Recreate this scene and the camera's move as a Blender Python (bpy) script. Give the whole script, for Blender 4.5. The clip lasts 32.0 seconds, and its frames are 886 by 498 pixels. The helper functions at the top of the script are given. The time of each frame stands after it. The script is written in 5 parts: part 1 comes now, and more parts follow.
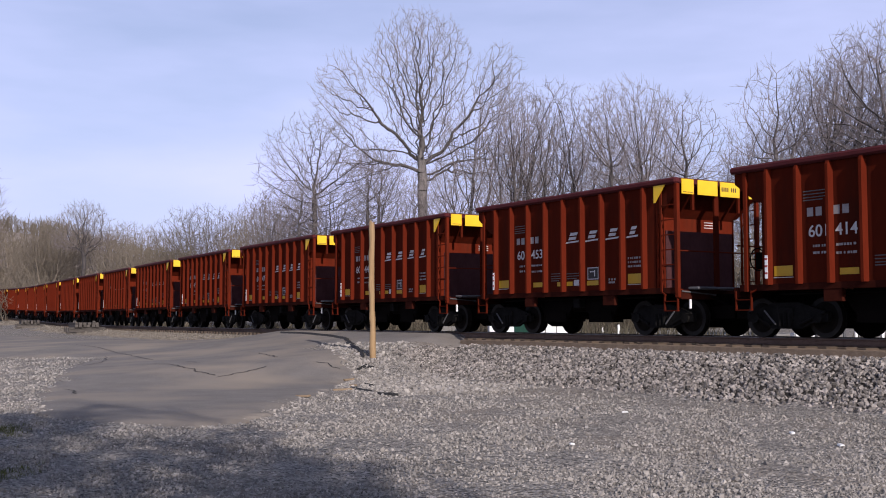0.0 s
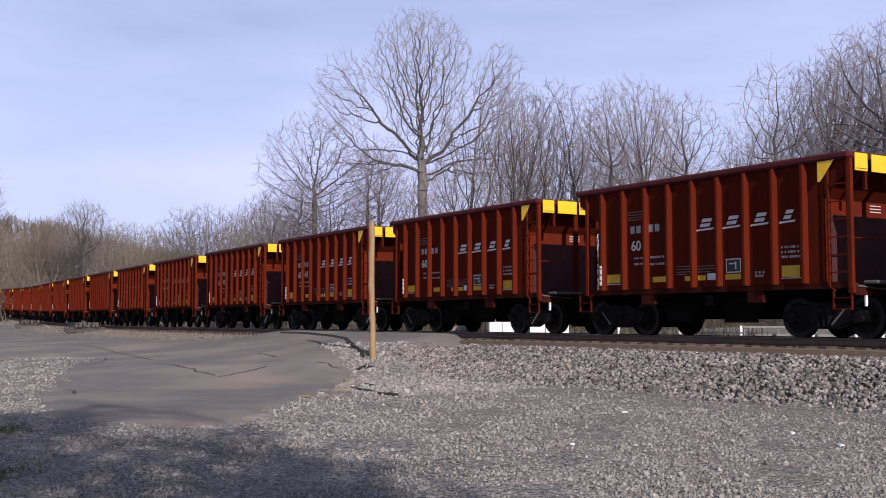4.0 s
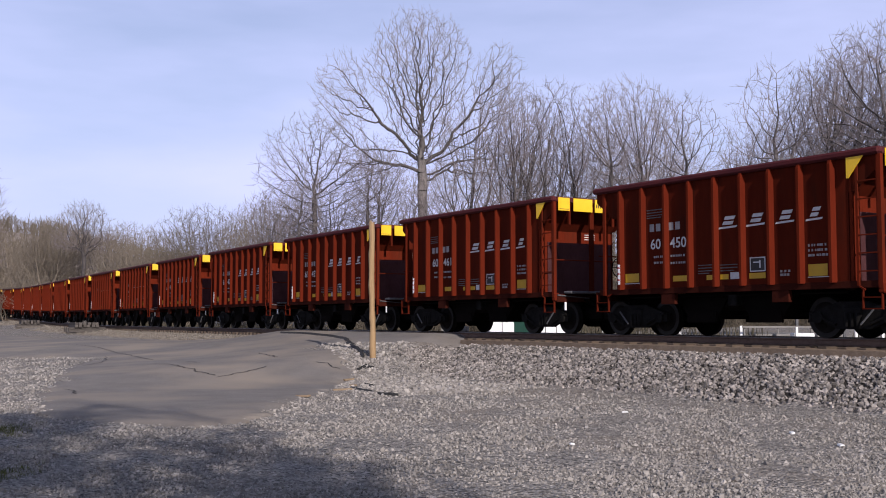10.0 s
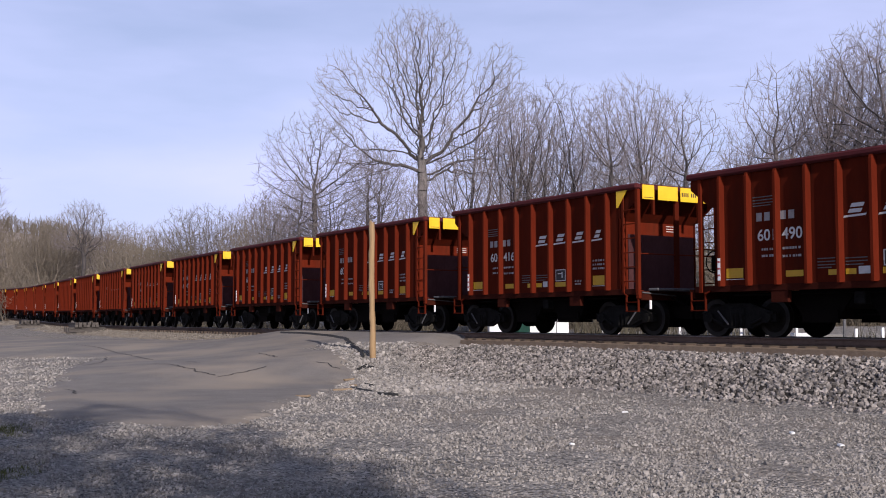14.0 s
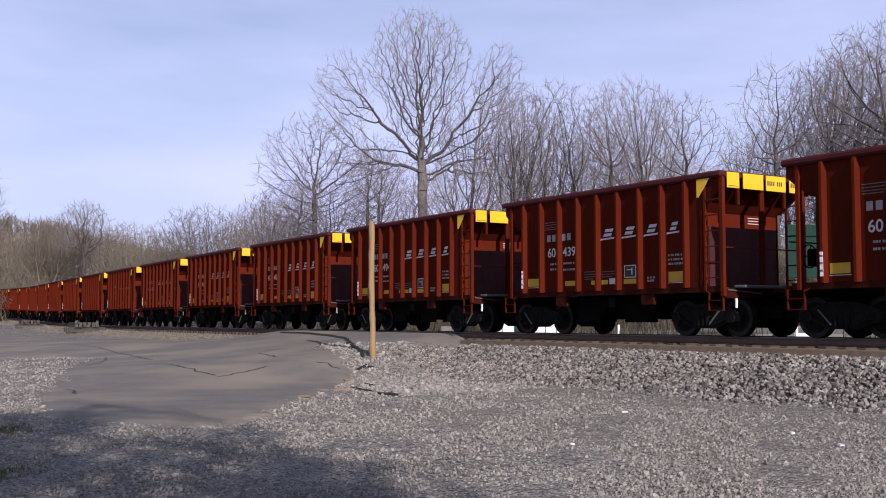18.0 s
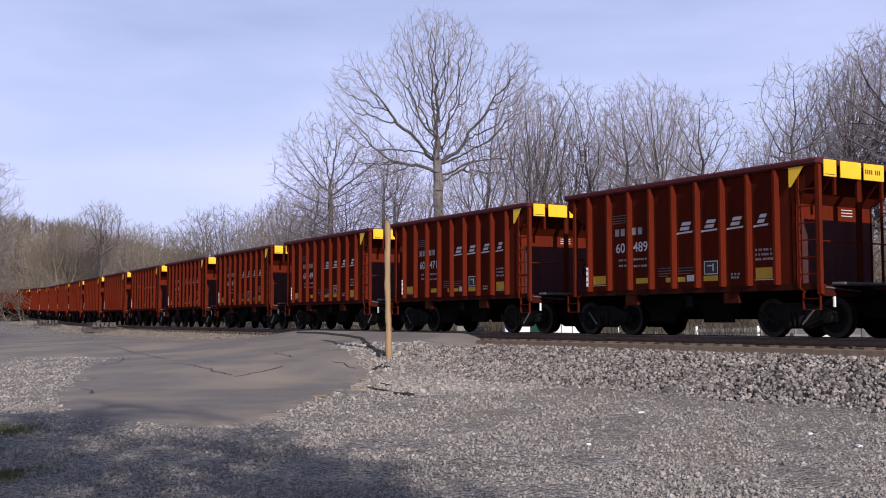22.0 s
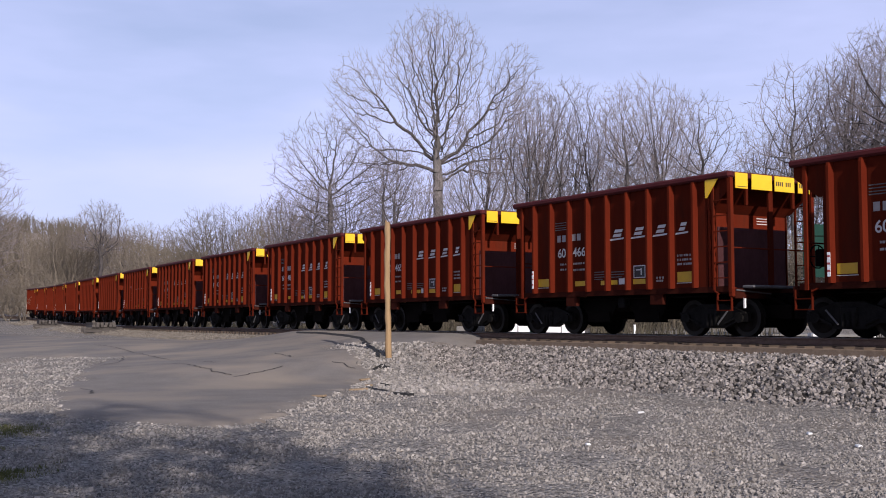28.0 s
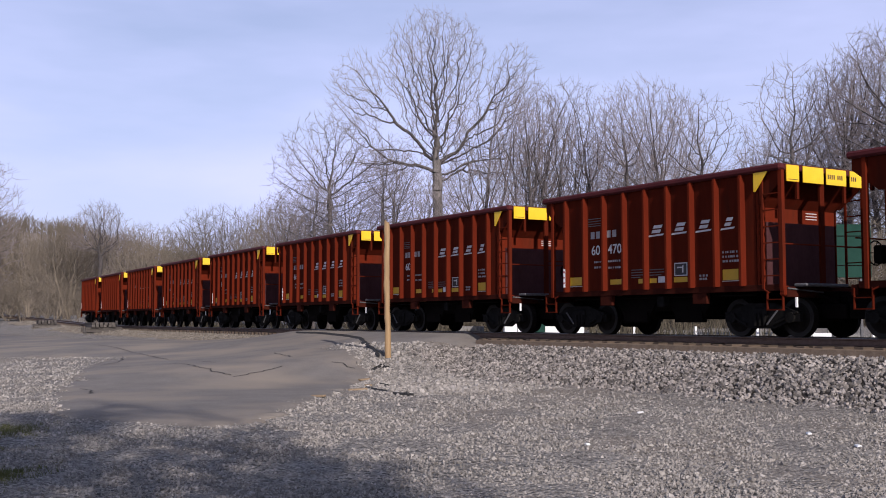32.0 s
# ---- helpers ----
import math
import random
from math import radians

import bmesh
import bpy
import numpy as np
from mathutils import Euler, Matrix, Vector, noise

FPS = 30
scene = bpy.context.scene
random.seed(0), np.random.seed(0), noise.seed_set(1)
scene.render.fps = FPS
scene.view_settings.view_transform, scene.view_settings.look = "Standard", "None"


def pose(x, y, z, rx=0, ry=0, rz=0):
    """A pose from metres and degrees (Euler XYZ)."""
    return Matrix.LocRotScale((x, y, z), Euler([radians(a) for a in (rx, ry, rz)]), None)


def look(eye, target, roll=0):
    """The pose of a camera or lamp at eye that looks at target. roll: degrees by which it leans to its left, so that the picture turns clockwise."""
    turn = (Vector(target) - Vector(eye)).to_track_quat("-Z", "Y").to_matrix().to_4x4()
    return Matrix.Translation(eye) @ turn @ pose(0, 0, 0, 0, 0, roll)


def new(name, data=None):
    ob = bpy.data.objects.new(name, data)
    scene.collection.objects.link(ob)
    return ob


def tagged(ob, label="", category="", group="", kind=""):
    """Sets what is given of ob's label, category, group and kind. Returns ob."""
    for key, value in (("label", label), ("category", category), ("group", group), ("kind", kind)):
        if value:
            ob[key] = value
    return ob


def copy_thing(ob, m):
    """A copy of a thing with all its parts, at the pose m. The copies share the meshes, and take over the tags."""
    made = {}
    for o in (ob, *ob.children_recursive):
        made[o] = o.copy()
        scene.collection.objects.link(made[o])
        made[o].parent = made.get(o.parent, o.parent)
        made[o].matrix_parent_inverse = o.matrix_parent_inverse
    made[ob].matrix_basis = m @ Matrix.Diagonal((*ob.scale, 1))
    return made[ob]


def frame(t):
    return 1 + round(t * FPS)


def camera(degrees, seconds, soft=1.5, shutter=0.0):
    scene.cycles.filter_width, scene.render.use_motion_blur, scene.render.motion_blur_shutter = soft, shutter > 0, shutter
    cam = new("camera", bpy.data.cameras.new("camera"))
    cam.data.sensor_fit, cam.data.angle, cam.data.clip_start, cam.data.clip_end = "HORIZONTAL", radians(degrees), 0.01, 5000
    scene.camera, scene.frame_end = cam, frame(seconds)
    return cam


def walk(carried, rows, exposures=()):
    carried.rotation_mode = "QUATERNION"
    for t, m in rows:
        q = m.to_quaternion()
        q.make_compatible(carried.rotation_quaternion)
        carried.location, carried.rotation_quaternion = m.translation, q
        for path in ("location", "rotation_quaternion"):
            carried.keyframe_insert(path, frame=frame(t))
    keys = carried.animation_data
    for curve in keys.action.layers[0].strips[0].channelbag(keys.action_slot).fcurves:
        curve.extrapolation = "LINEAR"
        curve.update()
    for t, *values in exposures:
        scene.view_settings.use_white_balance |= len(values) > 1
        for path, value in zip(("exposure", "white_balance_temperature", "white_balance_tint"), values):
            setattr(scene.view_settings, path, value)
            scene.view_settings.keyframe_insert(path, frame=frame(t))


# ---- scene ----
from mathutils import geometry

# ---------------------------------------------------------------- camera
FOCAL = 1927.4                       # focal length in units where the picture is 1568 wide
EYE = (0.0, 0.0, 0.385)              # z = 0 is the top of the rails
PITCH = 3.766
cam = camera(2 * math.degrees(math.atan(784 / FOCAL)), 32.0, soft=1.0)


def panned(n):
    return pose(*EYE, 90 + PITCH, 0, math.degrees(math.atan(n / FOCAL)))


PAN = [(0, 0), (9, 0), (18.2, 0), (18.5, 1.5), (18.75, 4), (19.0, 8.5), (19.25, 20), (19.5, 30), (20, 31), (20.5, 29.5),
       (21, 28), (23, 28), (26, 27.7), (31.5, 27.4), (32, 26.7)]
walk(cam, [(t, panned(n)) for t, n in PAN], exposures=[(0, 0.0, 6200, 16), (32, 0.0, 6200, 16)])

# ---------------------------------------------------------------- daylight
SUN_EL, SUN_AZ = 25.0, 159.0         # azimuth clockwise from +y
HAZE, SKY_STRENGTH = (8.3, 8.9, 12.8, 1), 0.088
world = bpy.data.worlds.new("sky")
scene.world = world
world.use_nodes = True
wn, wl = world.node_tree.nodes, world.node_tree.links
wn.clear()
sky = wn.new("ShaderNodeTexSky")
sky.sky_type, sky.sun_disc = "NISHITA", False
sky.sun_elevation, sky.sun_rotation = radians(SUN_EL), radians(SUN_AZ)
sky.air_density, sky.dust_density, sky.ozone_density = 1.0, 1.2, 2.0
# thin high haze, thickest low down, with streaky cloud over the blue
tc = wn.new("ShaderNodeTexCoord")
mp = wn.new("ShaderNodeMapping")
mp.inputs["Scale"].default_value = (1.2, 1.2, 5.0)
mp.inputs["Rotation"].default_value = (0.0, 0.25, 0.3)
cl = wn.new("ShaderNodeTexNoise")
cl.inputs["Scale"].default_value, cl.inputs["Detail"].default_value, cl.inputs["Roughness"].default_value = 1.6, 5, 0.55
rmp = wn.new("ShaderNodeMapRange")
rmp.inputs["From Min"].default_value, rmp.inputs["From Max"].default_value = 0.36, 0.68
rmp.inputs["To Min"].default_value, rmp.inputs["To Max"].default_value = 0.68, 1.22
sep = wn.new("ShaderNodeSeparateXYZ")
hz = wn.new("ShaderNodeMapRange")
hz.interpolation_type = "SMOOTHSTEP"
hz.inputs["From Min"].default_value, hz.inputs["From Max"].default_value = 0.0, 0.75
hz.inputs["To Min"].default_value, hz.inputs["To Max"].default_value = 0.88, 0.05
mul = wn.new("ShaderNodeMath")
mul.operation, mul.use_clamp = "MULTIPLY", True
mixc = wn.new("ShaderNodeMix")
mixc.data_type = "RGBA"
mixc.inputs["B"].default_value = HAZE
bg = wn.new("ShaderNodeBackground")
bg.inputs["Strength"].default_value = SKY_STRENGTH
wo = wn.new("ShaderNodeOutputWorld")
wl.new(tc.outputs["Generated"], mp.inputs["Vector"])
wl.new(tc.outputs["Generated"], sep.inputs["Vector"])
wl.new(sep.outputs["Z"], hz.inputs["Value"])
wl.new(mp.outputs["Vector"], cl.inputs["Vector"])
wl.new(cl.outputs["Fac"], rmp.inputs["Value"])
wl.new(rmp.outputs["Result"], mul.inputs[0])
wl.new(hz.outputs["Result"], mul.inputs[1])
wl.new(mul.outputs["Value"], mixc.inputs["Factor"])
wl.new(sky.outputs["Color"], mixc.inputs["A"])
wl.new(mixc.outputs["Result"], bg.inputs["Color"])
wl.new(bg.outputs["Background"], wo.inputs["Surface"])

sun = new("sun", bpy.data.lights.new("sun", "SUN"))
sun.data.energy, sun.data.angle, sun.data.color = 4.6, radians(0.6), (1.0, 0.91, 0.79)
az, el = radians(SUN_AZ), radians(SUN_EL)
to_sun = Vector((math.sin(az) * math.cos(el), math.cos(az) * math.cos(el), math.sin(el)))
sun.matrix_world = look(to_sun * 200, (0, 0, 0))


# ---------------------------------------------------------------- materials
def surface(name, a, b, scale=4.0, rough=0.7, bump=0.0, metal=0.0, fine=40.0, fine_amt=0.35, stretch=(1, 1, 1), vary=0.0,
            c=None, c_scale=0.6, c_lo=0.55, c_hi=0.7, spec=0.4, island=0.0):
    """Two colours mixed by noise at two scales, an optional third in large patches, a bump from the same noise."""
    m = bpy.data.materials.new(name)
    m.use_nodes = True
    n, l = m.node_tree.nodes, m.node_tree.links
    bs = n["Principled BSDF"]
    co = n.new("ShaderNodeTexCoord")
    ma = n.new("ShaderNodeMapping")
    ma.inputs["Scale"].default_value = stretch
    l.new(co.outputs["Object"], ma.inputs["Vector"])
    n1 = n.new("ShaderNodeTexNoise")
    n1.inputs["Scale"].default_value, n1.inputs["Detail"].default_value = scale, 5
    n2 = n.new("ShaderNodeTexNoise")
    n2.inputs["Scale"].default_value, n2.inputs["Detail"].default_value = fine, 3
    l.new(ma.outputs["Vector"], n1.inputs["Vector"])
    l.new(ma.outputs["Vector"], n2.inputs["Vector"])
    mx = n.new("ShaderNodeMix")
    mx.inputs["Factor"].default_value = fine_amt
    l.new(n1.outputs["Fac"], mx.inputs["A"])
    l.new(n2.outputs["Fac"], mx.inputs["B"])
    cr = n.new("ShaderNodeMapRange")
    cr.inputs["From Min"].default_value, cr.inputs["From Max"].default_value = 0.32, 0.68
    l.new(mx.outputs["Result"], cr.inputs["Value"])
    cm = n.new("ShaderNodeMix")
    cm.data_type = "RGBA"
    cm.inputs["A"].default_value, cm.inputs["B"].default_value = (*a, 1), (*b, 1)
    l.new(cr.outputs["Result"], cm.inputs["Factor"])
    out = cm.outputs["Result"]
    if c:
        n3 = n.new("ShaderNodeTexNoise")
        n3.inputs["Scale"].default_value, n3.inputs["Detail"].default_value = c_scale, 6
        l.new(ma.outputs["Vector"], n3.inputs["Vector"])
        c3 = n.new("ShaderNodeMapRange")
        c3.inputs["From Min"].default_value, c3.inputs["From Max"].default_value = c_lo, c_hi
        l.new(n3.outputs["Fac"], c3.inputs["Value"])
        cc = n.new("ShaderNodeMix")
        cc.data_type = "RGBA"
        cc.inputs["B"].default_value = (*c, 1)
        l.new(out, cc.inputs["A"])
        l.new(c3.outputs["Result"], cc.inputs["Factor"])
        out = cc.outputs["Result"]
    if vary or island:
        hs = n.new("ShaderNodeHueSaturation")
        src = n.new("ShaderNodeNewGeometry").outputs["Random Per Island"] if island else n.new("ShaderNodeObjectInfo").outputs["Random"]
        vr = n.new("ShaderNodeMapRange")
        k = island or vary
        vr.inputs["To Min"].default_value, vr.inputs["To Max"].default_value = 1 - k, 1 + k
        l.new(src, vr.inputs["Value"])
        l.new(vr.outputs["Result"], hs.inputs["Value"])
        l.new(out, hs.inputs["Color"])
        out = hs.outputs["Color"]
    l.new(out, bs.inputs["Base Color"])
    rr = n.new("ShaderNodeMapRange")
    rr.inputs["To Min"].default_value, rr.inputs["To Max"].default_value = max(0.05, rough - 0.12), min(1, rough + 0.12)
    l.new(n2.outputs["Fac"], rr.inputs["Value"])
    l.new(rr.outputs["Result"], bs.inputs["Roughness"])
    bs.inputs["Metallic"].default_value = metal
    bs.inputs["Specular IOR Level"].default_value = spec
    if bump:
        bp = n.new("ShaderNodeBump")
        bp.inputs["Strength"].default_value, bp.inputs["Distance"].default_value = 0.6, bump
        l.new(mx.outputs["Result"], bp.inputs["Height"])
        l.new(bp.outputs["Normal"], bs.inputs["Normal"])
    return m


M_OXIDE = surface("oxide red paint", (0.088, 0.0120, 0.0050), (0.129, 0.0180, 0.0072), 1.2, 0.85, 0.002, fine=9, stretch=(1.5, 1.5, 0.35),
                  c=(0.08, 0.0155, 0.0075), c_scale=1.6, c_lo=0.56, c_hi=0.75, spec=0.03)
# Rim maroon leans purple: the sky's light is mixed into its colour.
M_RIM = surface("sky-tinted rim paint", (0.058, 0.0115, 0.0145), (0.09, 0.017, 0.018), 3, 0.7, 0.002, fine=20, spec=0.15)
# Sheets darker than the ribs' same paint: the shade between ribs in colour.
M_PANEL = surface("shade-darkened oxide red sheet", (0.060, 0.0088, 0.0040), (0.089, 0.0133, 0.0057), 1.2, 0.88, 0.002, fine=9, stretch=(1.5, 1.5, 0.35),
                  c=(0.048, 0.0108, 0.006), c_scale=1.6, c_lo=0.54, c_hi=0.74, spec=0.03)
M_SILL = surface("dark maroon sill", (0.028, 0.0065, 0.0042), (0.05, 0.012, 0.0075), 3, 0.9, 0.002, fine=20, spec=0.03)
M_DUST_SHADE = surface("dusty and shaded plum end sheet", (0.052, 0.021, 0.023), (0.085, 0.037, 0.04), 1.6, 0.9, 0.002, fine=14, stretch=(1, 1, 0.5), spec=0.05)
M_INNER = surface("rusty hopper lining", (0.12, 0.05, 0.03), (0.20, 0.09, 0.05), 2, 0.8, 0.004)
# Dark underframe paint, bogies, wheels: the shade under the cars deepens these colours.
M_UNDER = surface("shade-darkened underframe", (0.003, 0.0022, 0.002), (0.0065, 0.005, 0.0044), 3, 0.9, 0.003, fine=25, spec=0.03)
M_BOGIE = surface("shade-darkened bogie steel", (0.005, 0.0048, 0.0048), (0.015, 0.014, 0.0133), 6, 0.85, 0.003, fine=30, spec=0.05)
M_WHEEL = surface("darkened worn wheel steel", (0.005, 0.0042, 0.0036), (0.014, 0.0115, 0.01), 5, 0.8, 0.002, spec=0.06)
M_TREAD = surface("paler wheel rim steel", (0.010, 0.0092, 0.0085), (0.024, 0.022, 0.02), 4, 0.6, 0.001, spec=0.12)
M_FADED = surface("faded stencil paint", (0.24, 0.22, 0.22), (0.34, 0.32, 0.32), 8, 0.7)
M_YELLOW = surface("yellow panel paint", (0.78, 0.46, 0.01), (0.88, 0.56, 0.02), 2, 0.45, 0.001)
M_STICK = surface("yellow sticker", (0.48, 0.27, 0.008), (0.56, 0.33, 0.01), 5, 0.5)
M_WHITE = surface("white stencil paint", (0.48, 0.47, 0.47), (0.62, 0.61, 0.61), 8, 0.6)
M_REFLECT = surface("white reflective strip", (0.85, 0.85, 0.86), (0.95, 0.95, 0.95), 8, 0.35)
M_RED = surface("faded red reflective band", (0.35, 0.06, 0.06), (0.45, 0.1, 0.1), 8, 0.5)
M_BLACK = surface("black lettering", (0.02, 0.02, 0.02), (0.035, 0.03, 0.03), 8, 0.6)
M_HOSE = surface("dull grey steel", (0.075, 0.075, 0.08), (0.14, 0.14, 0.147), 8, 0.75, spec=0.2)
M_RAIL = surface("rusty rail side", (0.10, 0.066, 0.05), (0.17, 0.115, 0.088), 8, 0.8, 0.002, fine=50, spec=0.15)
M_RAILTOP = surface("polished rail head", (0.28, 0.26, 0.25), (0.4, 0.38, 0.36), 3, 0.3, metal=0.9)
M_TIE = surface("creosoted oak sleeper", (0.05, 0.036, 0.026), (0.11, 0.08, 0.058), 2.5, 0.85, 0.006, fine=18, stretch=(6, 1, 6), vary=0.25)


def gravel(name, lo, hi, dirt, size):
    """Loose stones as cells of their own grey, over dirt that shows in patches."""
    m = bpy.data.materials.new(name)
    m.use_nodes = True
    n, l = m.node_tree.nodes, m.node_tree.links
    bs = n["Principled BSDF"]
    co = n.new("ShaderNodeTexCoord")
    wob = n.new("ShaderNodeTexNoise")
    wob.inputs["Scale"].default_value = 9
    vo = n.new("ShaderNodeTexVoronoi")
    vo.inputs["Scale"].default_value = 1 / size
    l.new(co.outputs["Object"], vo.inputs["Vector"])
    l.new(co.outputs["Object"], wob.inputs["Vector"])
    bw = n.new("ShaderNodeSeparateColor")
    l.new(vo.outputs["Color"], bw.inputs["Color"])
    cm = n.new("ShaderNodeMix")
    cm.data_type = "RGBA"
    cm.inputs["A"].default_value, cm.inputs["B"].default_value = (*lo, 1), (*hi, 1)
    l.new(bw.outputs["Red"], cm.inputs["Factor"])
    n3 = n.new("ShaderNodeTexNoise")
    n3.inputs["Scale"].default_value, n3.inputs["Detail"].default_value, n3.inputs["Roughness"].default_value = 0.35, 7, 0.65
    l.new(co.outputs["Object"], n3.inputs["Vector"])
    mr = n.new("ShaderNodeMapRange")
    mr.inputs["From Min"].default_value, mr.inputs["From Max"].default_value = 0.48, 0.66
    mr.inputs["To Max"].default_value = 0.8
    l.new(n3.outputs["Fac"], mr.inputs["Value"])
    dm = n.new("ShaderNodeMix")
    dm.data_type = "RGBA"
    dm.inputs["B"].default_value = (*dirt, 1)
    l.new(cm.outputs["Result"], dm.inputs["A"])
    l.new(mr.outputs["Result"], dm.inputs["Factor"])
    l.new(dm.outputs["Result"], bs.inputs["Base Color"])
    bs.inputs["Roughness"].default_value = 0.95
    bs.inputs["Specular IOR Level"].default_value = 0.2
    bp = n.new("ShaderNodeBump")
    bp.inputs["Strength"].default_value, bp.inputs["Distance"].default_value = 1.0, size * 0.9
    bp.invert = True
    l.new(vo.outputs["Distance"], bp.inputs["Height"])
    l.new(bp.outputs["Normal"], bs.inputs["Normal"])
    return m


M_GROUND = gravel("gravelly ground", (0.06, 0.055, 0.051), (0.44, 0.405, 0.368), (0.25, 0.213, 0.178), 0.042)
M_OLDSTONE = surface("dirty old ballast", (0.10, 0.087, 0.072), (0.235, 0.207, 0.175), 3, 0.95, 0.004, fine=30, island=0.4)
M_GAP_SHADE = surface("dark shade of ballast gaps", (0.025, 0.022, 0.02), (0.06, 0.053, 0.047), 6, 0.95, 0.01, fine=60, fine_amt=0.5, spec=0.1)
M_STONE = surface("crushed limestone", (0.19, 0.176, 0.163), (0.365, 0.338, 0.314), 3, 0.9, 0.004, fine=30, island=0.4)
M_BALLAST = surface("ballast stone", (0.115, 0.104, 0.097), (0.315, 0.285, 0.265), 3, 0.9, 0.004, fine=30, island=0.7)
M_ASPHALT = surface("worn asphalt", (0.15, 0.137, 0.128), (0.24, 0.22, 0.204), 1.3, 0.95, 0.004, fine=30, fine_amt=0.6,
                    c=(0.29, 0.248, 0.205), c_scale=0.28, c_lo=0.45, c_hi=0.68, spec=0.12)
M_BARK = surface("grey bark", (0.035, 0.03, 0.03), (0.12, 0.106, 0.104), 3, 0.9, 0.01, stretch=(3, 3, 0.6), vary=0.2)
M_LIMB = surface("dark upper limbs", (0.04, 0.034, 0.033), (0.12, 0.105, 0.1), 2, 0.9, 0.006, stretch=(2, 2, 0.7))
M_PALEBARK = surface("pale sycamore bark", (0.055, 0.047, 0.045), (0.24, 0.218, 0.205), 2, 0.9, 0.008, stretch=(2, 2, 0.7), vary=0.15)
M_THICKET = surface("shaded brown stems", (0.06, 0.05, 0.036), (0.135, 0.11, 0.08), 1, 0.95, vary=0.2)
M_TWIG = surface("bare twigs", (0.15, 0.127, 0.126), (0.305, 0.264, 0.263), 2, 0.9, vary=0.2)
M_BRUSH = surface("dry brush", (0.122, 0.101, 0.077), (0.255, 0.214, 0.166), 1.5, 0.95, vary=0.25)
M_HILL = surface("wooded hillside", (0.17, 0.14, 0.122), (0.33, 0.285, 0.26), 0.06, 0.95, 0.4, fine=0.6, fine_amt=0.5)
M_POLE = surface("bare weathered wood", (0.25, 0.158, 0.078), (0.39, 0.262, 0.138), 2, 0.8, 0.006, fine=12, stretch=(8, 8, 0.5))
M_OFFCUT = surface("grey-brown timber", (0.19, 0.135, 0.085), (0.31, 0.23, 0.15), 2, 0.85, 0.004, fine=20, stretch=(1, 6, 6))
M_CRIB = surface("brown fouled ballast", (0.16, 0.118, 0.085), (0.28, 0.212, 0.155), 5, 0.95, 0.02, fine=35, fine_amt=0.5, spec=0.1)
M_GREEN = surface("green painted sheet", (0.011, 0.04, 0.03), (0.018, 0.056, 0.043), 2, 0.8, spec=0.1)
M_OLDTIE = surface("greyed old sleepers", (0.06, 0.053, 0.049), (0.13, 0.117, 0.108), 3, 0.9, 0.006, fine=18, stretch=(1, 6, 6), vary=0.3, spec=0.1)
M_CONC = surface("old concrete", (0.14, 0.135, 0.13), (0.24, 0.23, 0.22), 3, 0.9, 0.004)
M_BLACK_STRIPS = surface("black rubber, cracks and rubble shade", (0.012, 0.012, 0.013), (0.035, 0.033, 0.032), 6, 0.8, 0.004)
M_PALE = surface("white sheet metal", (0.70, 0.71, 0.72), (0.82, 0.82, 0.82), 1.5, 0.5)
M_GRASS = surface("thin grass", (0.06, 0.07, 0.02), (0.14, 0.14, 0.05), 4, 0.9, island=0.3)
M_STRAW = surface("dead straw", (0.04, 0.036, 0.024), (0.09, 0.077, 0.052), 4, 0.9, island=0.3)


# ---------------------------------------------------------------- mesh helpers
def mesh_of(name, bm, material, smooth=False):
    me = bpy.data.meshes.new(name)
    bm.to_mesh(me)
    bm.free()
    me.materials.append(material)
    if smooth:
        me.polygons.foreach_set("use_smooth", [True] * len(me.polygons))
    return me


def part(name, bm, material, parent, label="", at=None, smooth=False):
    """Links a bmesh, or a mesh that alike parts share, as one object under its parent."""
    me = bm if isinstance(bm, bpy.types.Mesh) else mesh_of(name, bm, material, smooth)
    ob = new(name, me)
    ob.parent = parent
    if at is not None:
        ob.matrix_basis = at
    if label:
        ob["label"] = label
    return ob


def arrays(name, verts, faces, material, smooth=False):
    me = bpy.data.meshes.new(name)
    me.from_pydata(verts, [], faces)
    me.materials.append(material)
    if smooth:
        me.polygons.foreach_set("use_smooth", [True] * len(me.polygons))
    me.update()
    return me


def add_box(bm, x0, x1, y0, y1, z0, z1, bevel=0.0, m=None):
    r = bmesh.ops.create_cube(bm, size=1.0)
    vs = r["verts"]
    bmesh.ops.scale(bm, verts=vs, vec=(x1 - x0, y1 - y0, z1 - z0))
    bmesh.ops.translate(bm, verts=vs, vec=((x0 + x1) / 2, (y0 + y1) / 2, (z0 + z1) / 2))
    if bevel:
        es = {e for v in vs for e in v.link_edges}
        bmesh.ops.bevel(bm, geom=list(es), offset=bevel, segments=1, affect="EDGES", profile=0.5)
        vs = [v for v in bm.verts if v.is_valid] if m is None else vs
    if m is not None:
        bmesh.ops.transform(bm, matrix=m, verts=[v for v in vs if v.is_valid])
    return bm


def box(x0, x1, y0, y1, z0, z1, bevel=0.0):
    return add_box(bmesh.new(), x0, x1, y0, y1, z0, z1, bevel)


def add_tube(bm, p, q, r, sides=6, r2=None):
    p, q = Vector(p), Vector(q)
    turn = (q - p).to_track_quat("Z", "Y").to_matrix().to_4x4()
    bmesh.ops.create_cone(bm, cap_ends=True, segments=sides, radius1=r, radius2=r if r2 is None else r2, depth=(q - p).length,
                          matrix=Matrix.Translation((p + q) / 2) @ turn)
    return bm


def tube(p, q, r, sides=6, r2=None):
    return add_tube(bmesh.new(), p, q, r, sides, r2)


